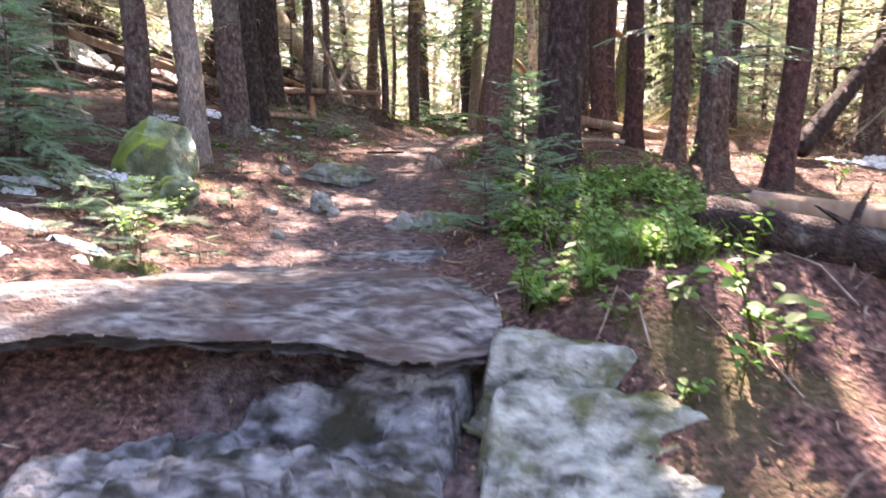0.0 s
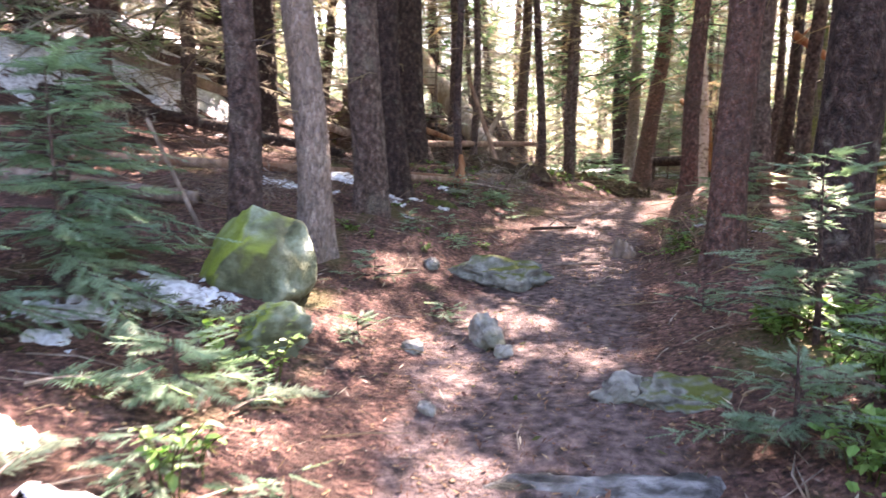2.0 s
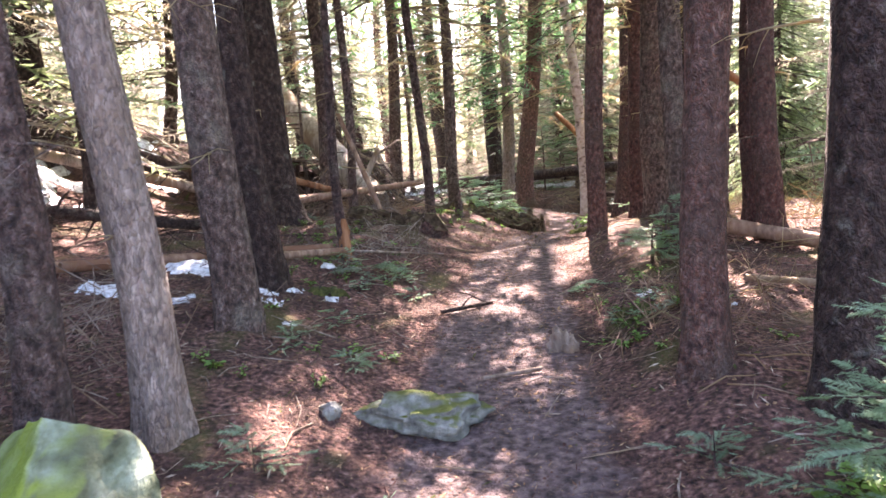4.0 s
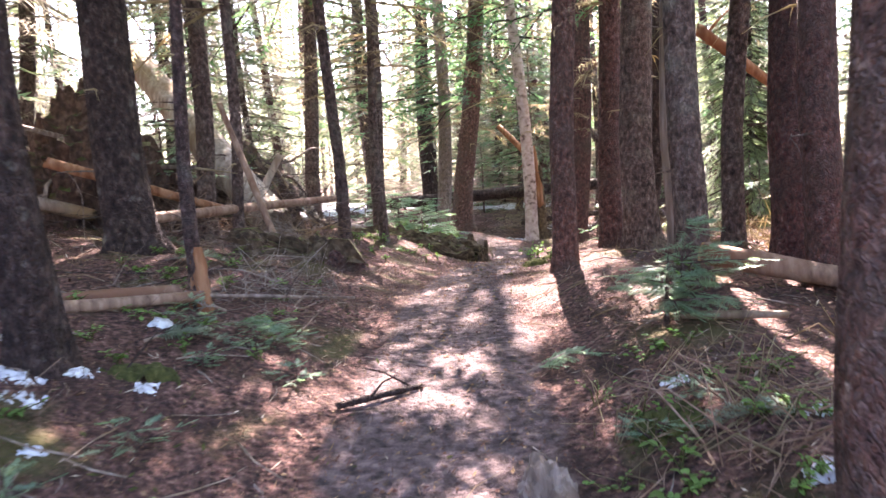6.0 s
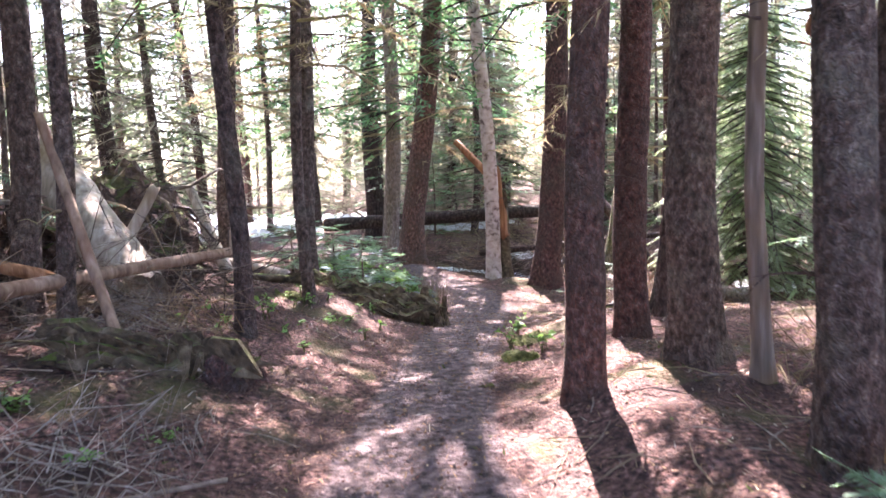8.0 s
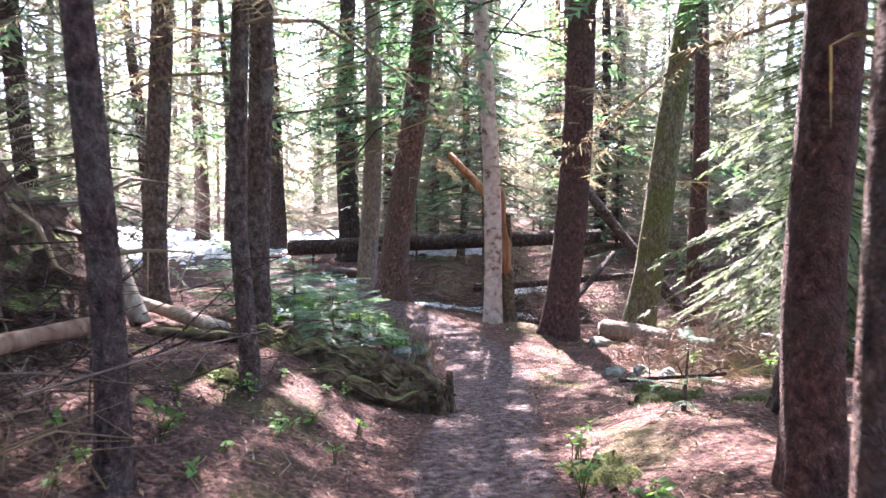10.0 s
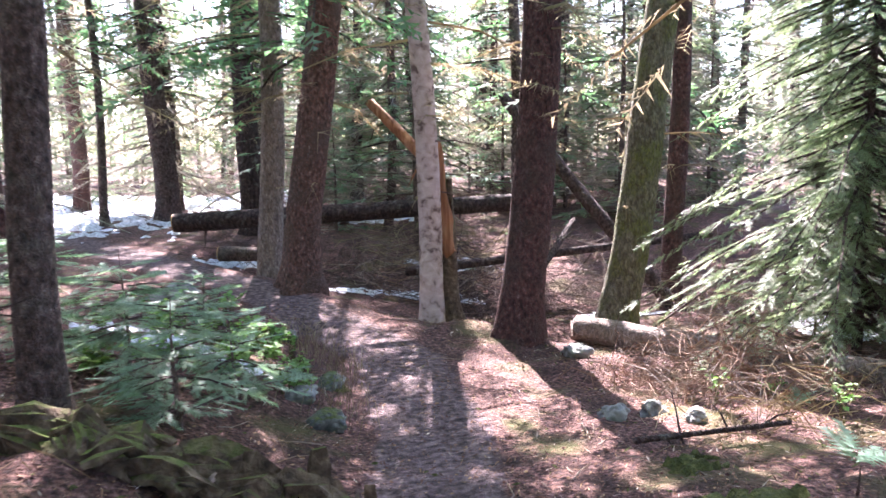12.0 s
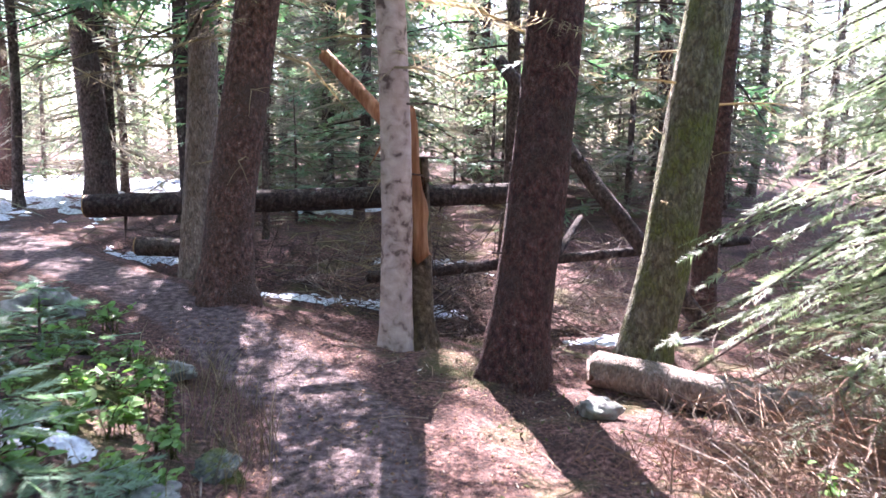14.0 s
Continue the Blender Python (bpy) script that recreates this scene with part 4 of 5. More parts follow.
tree("dead_snag", -1.85, 10.57, 0.1, BARK, "slender peeled orange snag on the slope", (-0.01, 0), height=5.5)
osnag = TREES[-1][0]
part("peeled_foot", tube([(0.004 * math.sin(k * 2.0), 0.004 * math.cos(k * 1.7), -0.05 + 0.045 * k) for k in range(11)], [0.075, 0.068, 0.063, 0.06, 0.058, 0.056, 0.053, 0.05, 0.046, 0.04, 0.03], 16, 0.35, 4.0, 2.0), ORANGE_WOOD, osnag, "orange peeled wood", smooth=True)
for k in range(6):
    zz, a = 0.9 + 0.35 * k, k * 2.1
    part("branch_stub", tube([(0.04 * math.cos(a), 0.04 * math.sin(a), zz), (0.3 * math.cos(a), 0.3 * math.sin(a), zz - 0.05)], [0.008, 0.002], 4), DRY_TWIG, osnag, "bare dry stub")
# upturned root mass with its fallen stems
log("fallen_log", over(-1.75, 13.9, 0.1), (-3.9, 16.2, 4.1), 0.42, PALE_WOOD, "big bleached trunk leaning out of the root mass", 30.0, taper=0.85, stubs=3)
log("fallen_log", (-2.7, 12.1, 1.95), (-1.15, 14.5, 1.98), 0.1, PEELED_WOOD, "peeled reddish log lying across the debris", 31.0, stubs=2)
log("leaning_pole", over(-1.6, 12.62, 0.05), (-2.15, 13.2, 3.0), 0.07, PEELED_WOOD, "bleached pole leaning upright on a rotten stump", 32.0)
log("leaning_pole", over(-1.6, 17.3, 0.02), (-2.1, 17.9, 2.55), 0.17, PALE_WOOD, "thick white dead limb at the edge of the root mass", 33.0, taper=0.6)
log("leaning_pole", over(-2.1, 14.4, 0.3), (-1.75, 14.5, 2.55), 0.1, PALE_WOOD, "grey broken limb standing in the debris", 34.0)
log("fallen_log", (-3.6, 12.6, 2.5), (-2.2, 13.4, 1.95), 0.1, ORANGE_WOOD, "reddish broken branch in the debris", 35.0)
log("fallen_log", over(-0.9, 17.2, 0.08), over(-2.8, 19.5, 0.2), 0.13, PALE_WOOD, "pale log on the bank", 36.0)


def mound(name, x, y, size, label, material, seed, roots=14):
    t = base(name, x, y, ground_z(x, y) - 0.1, label, "root mass")
    bm = bmesh.new()
    bmesh.ops.create_icosphere(bm, subdivisions=5, radius=1.0)
    for v in bm.verts:
        p = v.co.copy()
        k = 1 + 0.35 * noise.noise(p * 1.3 + Vector((seed, 0, 0))) + 0.22 * noise.noise(p * 4 + Vector((0, seed, 0))) + 0.12 * noise.noise(p * 11)
        v.co = Vector((p.x * size[0] * k, p.y * size[1] * k, max(-0.1, p.z) * size[2] * k))
    me = bpy.data.meshes.new("soil")
    bm.to_mesh(me)
    bm.free()
    me.materials.append(material)
    ob = new("soil", me)
    ob.parent = t
    r = random.Random(int(seed * 7))
    for k in range(roots):
        a, h = r.uniform(0, 6.28), r.uniform(0.2, 0.9)
        c = Vector((math.cos(a) * size[0] * 0.8 * (1 - h * 0.5), math.sin(a) * size[1] * 0.8 * (1 - h * 0.5), h * size[2]))
        d = Vector((math.cos(a) + r.gauss(0, 0.5), math.sin(a) + r.gauss(0, 0.5), r.gauss(0, 0.4)))
        L = r.uniform(0.3, 0.9)
        part("root", tube([c - d * 0.1, c + d * L * 0.4, c + d * L * 0.7 + Vector((0, 0, r.gauss(-0.1, 0.15))), c + d * L + Vector((0, 0, r.gauss(-0.25, 0.2)))], [0.03, 0.022, 0.015, 0.004], 6, 0.2), (DARK_BARK, GREY_WOOD)[k % 2], t)
    return t


EARTH = mat("root_earth", [(0.25, (0.02, 0.013, 0.01)), (0.5, (0.075, 0.045, 0.033)), (0.75, (0.17, 0.11, 0.085))], scale=12, detail=10, rough=1.0, bump=1.0, bump_scale=18,
            tilt_moss=(0.06, 0.08, 0.02), moss_range=(0.6, 1.0), big_scale=3.0, bump_dist=0.05)
mound("root_mass", -2.65, 16.4, (0.95, 1.6, 1.15), "upturned root mass of dark earth with roots and moss", EARTH, 3.0, 16)
mound("root_mass", -3.9, 14.5, (0.8, 0.9, 1.5), "dark mossy upturned stump in the shade", EARTH, 4.0, 14)
mound("rotten_stump", -1.05, 12.68, (0.2, 0.18, 0.22), "crumbling red rotten stump", RED_BARK, 5.0, 0)
mound("stump", -0.1, 8.4, (0.13, 0.12, 0.2), "small grey broken stump at the trail edge", GREY_WOOD, 6.0, 2)
mound("stump", 0.52, 12.85, (0.12, 0.1, 0.1), "low broken stump with roots in the trail", MOSSY_WOOD, 7.0, 2)
# mossy rotten trunk beside the trail
def rotten(name, a, b, width, n, label, seed):
    """A rotted trunk fallen apart into ragged splinters."""
    r = random.Random(seed)
    a, b = Vector(a), Vector(b)
    t = base(name, a.x, a.y, a.z, label, "log")
    ax = b - a
    m = max(12, int(ax.length / 0.03))
    core = [ax * (i / m) + Vector((0.04 * math.sin(i * 0.7 + seed), 0.04 * math.cos(i * 0.5 + seed), 0.03 * math.sin(i * 0.9))) for i in range(m + 1)]
    V, F = tube(core, [width * 0.42] * (m + 1), 36, 0, 1, 0, True)
    along = np.array(tuple(ax.normalized()))
    for i in range(m + 1):
        c = np.array(tuple(core[i]))
        for k in range(36):
            a = 2 * math.pi * k / 36
            ca, sa = math.cos(a), math.sin(a)
            groove = abs(noise.noise((ca * 2.6 + seed, sa * 2.6, i * 0.05))) + 0.6 * abs(noise.noise((ca * 6, sa * 6 + seed, i * 0.11)))
            lump = noise.noise((ca + seed, sa, i * 0.16)) + 0.5 * noise.noise((ca * 9, sa * 9, i * 0.5 + seed))
            V[i * 36 + k] = c + (V[i * 36 + k] - c) * (0.62 + 1.1 * groove + 0.38 * lump)
    for k in range(36):
        V[k] += along * width * 1.2 * noise.noise((k * 0.5, seed, 3))
        V[len(V) - 1 - k] += along * width * 1.5 * noise.noise((k * 0.6, seed, 8))
    part("body", (V, F), MOSSY_WOOD, t)
    for k in range(n):
        # flat shards that stand off the rotted core
        u = r.uniform(0.15, 1.0)
        c = ax * u + Vector((r.gauss(0, 0.28), r.gauss(0, 0.28), r.uniform(-0.2, 0.35))) * width
        d = (ax.normalized() * r.choice((-1, 1, 1)) + Vector((r.gauss(0, 0.4), r.gauss(0, 0.4), r.gauss(0.25, 0.4)))).normalized()
        L, w = width * r.uniform(0.3, 1.0), width * r.uniform(0.05, 0.13)
        V, F = tube([c - d * L * 0.5, c - d * L * 0.2, c + d * L * 0.15, c + d * L * 0.5], [w * 0.7, w, w * 0.8, w * 0.12], 9, 0.6, 3.0, seed + k * 2.0)
        mid = np.array(tuple(c))
        V = mid + (V - mid) * np.array([1.0, 1.0, 0.6])
        part("splinter", (V, F), MOSSY_WOOD if k % 4 else GREY_WOOD, t)
    return t


rotten("rotten_log", over(-1.95, 12.55, 0.08), over(-1.0, 12.7, 0.1), 0.28, 22, "dark rotten log beside the red stump", 44)
rotten("rotten_log", over(-0.65, 16.95, 0.03), over(0.6, 16.4, 0.12), 0.3, 14, "mossy rotten trunk fallen apart beside the trail", 41)


def jagged_stump(name, x, y, radius, height, label, seed, rise=0.0):
    """A hollow rotted stump: a ring wall with a torn rim, open at its core."""
    t = base(name, x, y, ground_z(x, y) - 0.08 + rise, label, "stump")
    K, R = 40, 10
    V, F = [], []
    tops = [height * max(0.15, 0.5 + 0.9 * noise.noise((math.cos(6.283 * k / K) * 1.4 + seed, math.sin(6.283 * k / K) * 1.4, 0)) + 0.5 * noise.noise((k * 0.9, seed, 2))) for k in range(K)]
    for wall, (r0, order) in enumerate(((1.0, range(R)), (0.62, range(R)[::-1]))):
        for i in order:
            f = i / (R - 1)
            for k in range(K):
                a = 6.283 * k / K
                g = 1 + 0.35 * abs(noise.noise((math.cos(a) * 3 + seed, math.sin(a) * 3, f * 0.8))) + 0.16 * noise.noise((k * 0.7, f * 6, seed)) + 0.5 * (1 - f) ** 2 * (1 - wall)
                V.append((radius * r0 * g * math.cos(a), radius * r0 * g * math.sin(a), f * tops[k]))
    for i in range(2 * R - 1):
        for k in range(K):
            k2 = (k + 1) % K
            F.append([i * K + k, i * K + k2, (i + 1) * K + k2, (i + 1) * K + k])
    part("wall", (V, F), MOSSY_WOOD, t)
    return t


jagged_stump("rotten_stump", 0.5, 16.5, 0.16, 0.42, "jagged hollow mossy rotten stump", 4.2)
jagged_stump("rotten_stump", 0.72, 16.28, 0.12, 0.35, "low torn piece of mossy rotten stump", 8.1)
rotten("rotten_log", over(-0.15, 16.1, 0.03), over(0.72, 16.3, 0.05), 0.2, 12, "mossy broken splinters on the ground", 43)
log("fallen_log", over(-1.5, 16.9, 0.05), over(-0.4, 17.2, 0.05), 0.1, MOSSY_WOOD, "thin mossy log on the bank", 43.0, rough=0.3)
# split snag beside the pale tree
tree("dead_snag", 2.8, 21.5, 0.3, MOSSY_WOOD, "mossy foot of a split dead snag", (-0.03, 0), height=1.5, top=0.9, flare=0.7)
log("split_snag", over(2.8, 21.47, 0.8), (2.7, 21.5, 2.75), 0.2, ORANGE_WOOD, "split orange inner wood of a broken snag", 44.0, taper=0.35, rough=0.3)
log("broken_trunk", (2.75, 22.0, 2.45), (2.15, 22.75, 3.25), 0.15, ORANGE_WOOD, "fallen orange trunk leaning against the snag", 45.0, stubs=2)
# logs behind the hollow
log("cut_log", (-0.43, 26.05, 1.49), (5.6, 24.5, 1.75), 0.31, DARK_BARK, "long dark sawn log lying across the hollow", 46.0, cut=True, taper=0.9, stubs=5)
log("cut_log", (0.25, 25.08, 1.08), (1.3, 24.7, 1.05), 0.24, BARK, "short sawn log with a pale end", 47.0, cut=True)
log("fallen_log", (2.6, 22.9, 0.98), (7.5, 22.9, 1.25), 0.13, DARK_BARK, "dark thin log over the hollow", 48.0, stubs=6)
log("fallen_log", (4.0, 22.0, 0.75), (5.5, 23.6, 1.5), 0.11, DARK_BARK, "dark broken branch over the hollow", 49.0, stubs=4)
log("fallen_log", over(5.9, 21.5, 0.1), (4.3, 23.6, 3.4), 0.2, BARK, "dead grey trunk leaning behind the mossy spruce", 50.0, stubs=3)
log("fallen_log", (3.72, 20.2, 0.74), (5.6, 17.9, 0.68), 0.27, GREY_BARK, "sunlit weathered log lying away from the trail", 51.0, taper=0.9, stubs=5, rough=0.12)
log("fallen_log", over(2.6, 17.1, 0.04), over(3.6, 16.9, 0.1), 0.04, DARK_BARK, "dark bare branch on the sunny bank", 52.0, stubs=5)
log("fallen_log", over(-0.3, 8.0, 0.02), over(-0.7, 7.9, 0.02), 0.03, GREY_WOOD, "short stick lying on the trail", 53.0)
log("fallen_log", over(-0.95, 9.3, 0.02), over(-0.5, 9.55, 0.02), 0.035, DARK_BARK, "dark stick lying on the trail", 54.0, stubs=2)
log("fallen_log", over(-1.9, 10.5, 0.05), over(-0.9, 11.4, 0.03), 0.025, GREY_WOOD, "grey branch on the needles", 55.0, stubs=6)


def brush(name, x, y, r, h, n, material, label, seed, length=(0.2, 0.7)):
    """A heap of thin dead branches, too many to count."""
    q = random.Random(seed)
    bits = []
    for k in range(n):
        px, py = x + q.gauss(0, r * 0.55), y + q.gauss(0, r * 0.5)
        p = Vector((px, py, ground_z(px, py, False) + abs(q.gauss(0, h * 0.5))))
        d = Vector((q.gauss(0, 1), q.gauss(0, 1), q.gauss(0, 0.45))).normalized()
        L = q.uniform(*length)
        c = p + d * L * 0.5 + Vector((q.gauss(0, 0.05), q.gauss(0, 0.05), q.gauss(0.04, 0.05)))
        e = p + d * L + Vector((0, 0, -0.06))
        w = q.uniform(0.002, 0.006)
        bits.append(tube([p, c, e], [w, w * 0.8, w * 0.3], 4))
        for m in range(3):
            f = c + Vector((q.gauss(0, 0.12), q.gauss(0, 0.12), q.gauss(0.02, 0.08)))
            bits.append(tube([c.lerp(e, q.random()), f], [w * 0.5, 0.001], 3))
    return tagged(part(name, join(bits), material, None), label, "branches", kind="stuff")


brush("brush_heap", 4.35, 18.3, 0.75, 0.25, 220, GREY_WOOD, "heap of dry reddish twigs beside the log", 1)
brush("brush_heap", 4.45, 18.45, 0.55, 0.3, 190, PEELED_WOOD, "springy heap of dead reddish twigs before the log", 23, (0.3, 0.8))
brush("brush_heap", 3.6, 18.4, 0.45, 0.1, 90, PEELED_WOOD, "dead reddish twigs at the trail edge", 24, (0.15, 0.5))
brush("brush_heap", 3.6, 24.2, 1.6, 0.5, 220, GREY_WOOD, "grey dead branches criss-crossing the hollow", 25, (0.5, 1.6))
brush("brush_heap", -2.5, 12.7, 0.8, 0.1, 40, GREY_WOOD, "grey dead branches on the slope below the debris", 26, (0.3, 1.0))
brush("brush_heap", -1.5, 11.2, 0.5, 0.03, 40, PALE_WOOD, "pale dry sticks scattered on the slope", 27, (0.2, 0.6))
brush("brush_heap", 0.7, 8.1, 0.5, 0.08, 70, PEELED_WOOD, "long dry sticks beside the trail", 28, (0.3, 0.8))
brush("brush_heap", 4.9, 19.0, 0.8, 0.35, 130, GREY_WOOD, "bare grey twigs heaped over the log", 2)
brush("brush_heap", 3.9, 17.2, 0.6, 0.12, 90, DRY_TWIG, "dry twigs scattered on the bank", 3)
brush("brush_heap", 4.2, 23.4, 1.1, 0.7, 260, DARK_BARK, "dark tangle of branches in the hollow", 4, (0.4, 1.2))
brush("brush_heap", 2.0, 24.4, 0.9, 0.3, 110, DARK_BARK, "dark branches under the long log", 5, (0.3, 0.8))
brush("brush_heap", -1.9, 14.6, 0.8, 0.5, 150, DARK_BARK, "dark branches around the root mass", 6, (0.3, 1.0))
brush("brush_heap", -1.6, 13.5, 0.5, 0.2, 90, GREY_WOOD, "grey roots and twigs below the debris", 7)
brush("brush_heap", -1.7, 11.2, 0.85, 0.04, 70, GREY_WOOD, "grey twigs scattered on the slope", 8, (0.1, 0.35))
brush("brush_heap", 2.7, 11.6, 0.9, 0.12, 150, DRY_TWIG, "sunlit dry twigs between the trunks", 9)
brush("brush_heap", -3.3, 8.0, 1.0, 0.2, 130, GREY_WOOD, "grey branches on the slope", 10, (0.3, 0.9))
brush("brush_heap", -4.6, 10.5, 1.5, 0.3, 200, DARK_BARK, "dark branches strewn over the slope", 12, (0.4, 1.2))
brush("brush_heap", 0.75, 8.6, 0.5, 0.06, 70, DRY_TWIG, "dry twigs at the foot of the red spruce", 13, (0.1, 0.4))
brush("brush_heap", 3.4, 9.2, 1.2, 0.25, 140, DRY_TWIG, "dry twigs between the trunks", 14, (0.3, 0.8))
brush("brush_heap", 6.5, 20.5, 1.2, 0.5, 160, GREY_WOOD, "grey branches beside the fir", 15, (0.3, 1.0))


# ---- snow ----
def patch(name, x, y, rx, ry, seed, material, label, category, rise=0.03, rz=0.0, step=0.03, ragged=1.7):
    """A thin uneven layer lying on the ground, ragged at its rim."""
    c, s = math.cos(rz), math.sin(rz)
    fine = max(1.0, 0.55 / max(rx, ry))
    n, m = int(2.6 * rx / step), int(2.6 * ry / step)
    V, D = [], []
    for j in range(m + 1):
        for i in range(n + 1):
            u, v = (i / n - 0.5) * 2.6, (j / m - 0.5) * 2.6
            X, Y = x + c * u * rx - s * v * ry, y + s * u * rx + c * v * ry
            d = 1 - math.hypot(u, v) + ragged * (0.55 * noise.noise((X * 2.5 * fine, Y * 2.5 * fine, seed)) + 0.45 * noise.noise((X * 8 * fine, Y * 8 * fine, seed)) + 0.35 * noise.noise((X * 45, Y * 45, seed)))
            D.append(d)
            V.append((X, Y, ground_z(X, Y) + rise * min(1, max(-0.6, d * 2.5)) + 0.006 * noise.noise((X * 20, Y * 20, seed))))
    F = []
    for j in range(m):
        for i in range(n):
            q = [j * (n + 1) + i, j * (n + 1) + i + 1, (j + 1) * (n + 1) + i + 1, (j + 1) * (n + 1) + i]
            if max(D[k] for k in q) > -0.05:
                F.append(q)
    used = sorted({k for f in F for k in f})
    if not used:
        return None
    idx = {k: a for a, k in enumerate(used)}
    ob = part(name, ([V[k] for k in used], [[idx[k] for k in f] for f in F]), material, None, smooth=True)
    return tagged(ob, label, category)


SNOWL = "small melting patch of old snow on the needles"
for k, (x, y, rx, ry) in enumerate([(-2.68, 3.94, 0.3, 0.2), (-2.3, 3.9, 0.25, 0.13), (-1.83, 3.68, 0.2, 0.1), (-2.7, 5.6, 0.3, 0.25), (-2.1, 3.25, 0.3, 0.18), (-2.66, 4.65, 0.2, 0.12), (-1.72, 3.45, 0.08, 0.06),
                                    (-2.85, 5.0, 0.3, 0.25), (-3.4, 8.9, 0.4, 0.2), (-3.0, 9.6, 0.3, 0.2), (-0.2, 19.2, 0.5, 0.25), (0.3, 18.95, 0.25, 0.15), (-0.6, 20.0, 0.4, 0.3), (7.4, 20.1, 0.9, 0.6),
                                    (2.0, 24.0, 0.5, 0.2), (3.3, 23.9, 0.7, 0.25), (5.2, 22.3, 0.6, 0.3), (5.9, 21.9, 0.5, 0.3), (4.2, 25.4, 0.9, 0.3), (0.7, 25.6, 0.8, 0.3), (4.3, 7.3, 0.5, 0.3)]):
    f = 0.75 if 10 <= k <= 12 else (0.6 if k < 9 else 0.85)
    patch("snow_patch", x, y, rx * f, ry * f, 3.0 * k, SNOW, SNOWL, "snow")
for k, (x, y, rx, ry) in enumerate([(-6.8, 12.5, 1.6, 1.0), (-8.6, 16.0, 2.2, 1.4), (-5.2, 15.0, 0.9, 0.7), (-7.6, 9.8, 1.0, 0.8), (-5.5, 30.5, 4.0, 3.0), (-3.0, 37, 5.0, 3.0), (-10, 36, 4.0, 3.5), (3.5, 31, 1.6, 0.8), (-10.5, 21, 2.5, 2)]):
    patch("snow_field", x, y, rx, ry, 100 + 3.0 * k, SNOW, "sunlit remains of snow between the trees", "snow", 0.08, step=0.12)
for k, (x, y, rx, ry) in enumerate([(2.5, 15.9, 0.4, 0.25), (2.7, 16.6, 0.25, 0.15), (3.0, 15.5, 0.4, 0.25), (-0.75, 15.6, 0.25, 0.14), (0.95, 13.6, 0.16, 0.3), (1.25, 14.3, 0.2, 0.35), (-1.55, 3.5, 0.25, 0.1), (-1.85, 9.35, 0.22, 0.12), (0.2, 19.8, 0.6, 0.25), (-0.3, 21.2, 0.7, 0.35),
                                    (0.36, 2.95, 0.08, 0.05), (0.25, 2.2, 0.06, 0.2), (0.45, 8.6, 0.25, 0.15), (1.07, 19.0, 0.14, 0.1), (0.45, 20.9, 0.5, 0.2)]):
    patch("moss_patch", x, y, rx * 0.65, ry * 0.65, 200 + 3.0 * k, MOSS, "cushion of yellow-green moss on the soil", "moss", 0.05)


# ---- young firs ----
brush("brush_heap", 3.4, 23.1, 0.8, 0.6, 170, DARK_BARK, "dark tangle of dead branches in the hollow", 18, (0.3, 1.0))
brush("brush_heap", 5.4, 22.9, 1.0, 0.7, 200, GREY_WOOD, "grey tangle of dead branches in the hollow", 19, (0.3, 1.1))
brush("brush_heap", 3.9, 25.6, 1.4, 0.7, 220, DRY_TWIG, "dry twigs behind the long log", 20, (0.4, 1.2))
brush("brush_heap", 1.0, 25.6, 0.9, 0.4, 130, DARK_BARK, "dark branches around the sawn logs", 22, (0.3, 0.9))
brush("brush_heap", -2.5, 15.6, 1.1, 1.1, 170, DARK_BARK, "dark branches piled on the root mass", 16, (0.4, 1.3))
brush("brush_heap", -2.2, 13.9, 0.7, 0.35, 110, GREY_WOOD, "grey splintered branches in the debris", 17, (0.3, 1.0))
# yellow-green needles, their sunlit brightness put into colour and translucency
SUNLIT_NEEDLE = mat("sunlit_spruce_needles", [(0.3, (0.11, 0.15, 0.075)), (0.6, (0.19, 0.245, 0.135)), (0.8, (0.3, 0.35, 0.22))], scale=3.0, detail=3, rough=0.55, bump=0, per_island=0.35,
                   sheer=(1.9, 1.95, 1.8), spec=0.5)
YOUNG = "young fir with fresh green needle boughs"
fir("fir_sapling", 0.6, 5.6, 0.9, 0.56, YOUNG + " at the trail edge", 1, droop=0.34, whorl=0.085, per=5, twig=0.13, step=0.024, z0=0.06, rise=0.3)
fir("fir_sapling", 0.27, 4.66, 0.4, 0.36, YOUNG + " at the trail edge", 2, droop=0.4, whorl=0.07, per=5, twig=0.11, step=0.022, z0=0.05, rise=0.3)
fir("fir_sapling", 0.62, 4.75, 0.45, 0.35, YOUNG + " near bright shrubs", 3, twig=0.12, step=0.026, rise=0.3)
fir("fir_sapling", 0.24, 6.5, 0.2, 0.2, "small fir seedling at the foot of a red spruce", 27, twig=0.1, step=0.03, whorl=0.06, per=4, dia=0.01, z0=0.04)
fir("fir_tree", 2.0, 5.6, 2.8, 0.9, YOUNG + " with light spreading boughs", 4, z0=1.0, template=MIDDLE, whorl=0.22, step=0.07, per=3, dia=0.06)
fir("fir_sapling", -2.85, 5.0, 1.25, 0.75, YOUNG + " on the slope", 5, droop=0.35)
fir("fir_sapling", -3.7, 4.3, 1.15, 0.9, YOUNG + " on the slope", 6, droop=0.35)
fir("fir_sapling", -2.95, 4.2, 0.8, 0.6, YOUNG + " above snow patches", 7, droop=0.4)
fir("fir_sapling", -3.3, 5.7, 1.3, 0.8, YOUNG + " on the slope", 26, droop=0.35)
fir("fir_tree", -4.4, 5.4, 3.2, 1.1, YOUNG + " on the slope", 8, template=MIDDLE, step=0.07, dia=0.06, whorl=0.2)
fir("fir_sapling", -2.0, 4.5, 0.25, 0.26, "small fir seedling beside the mossy rock", 9)
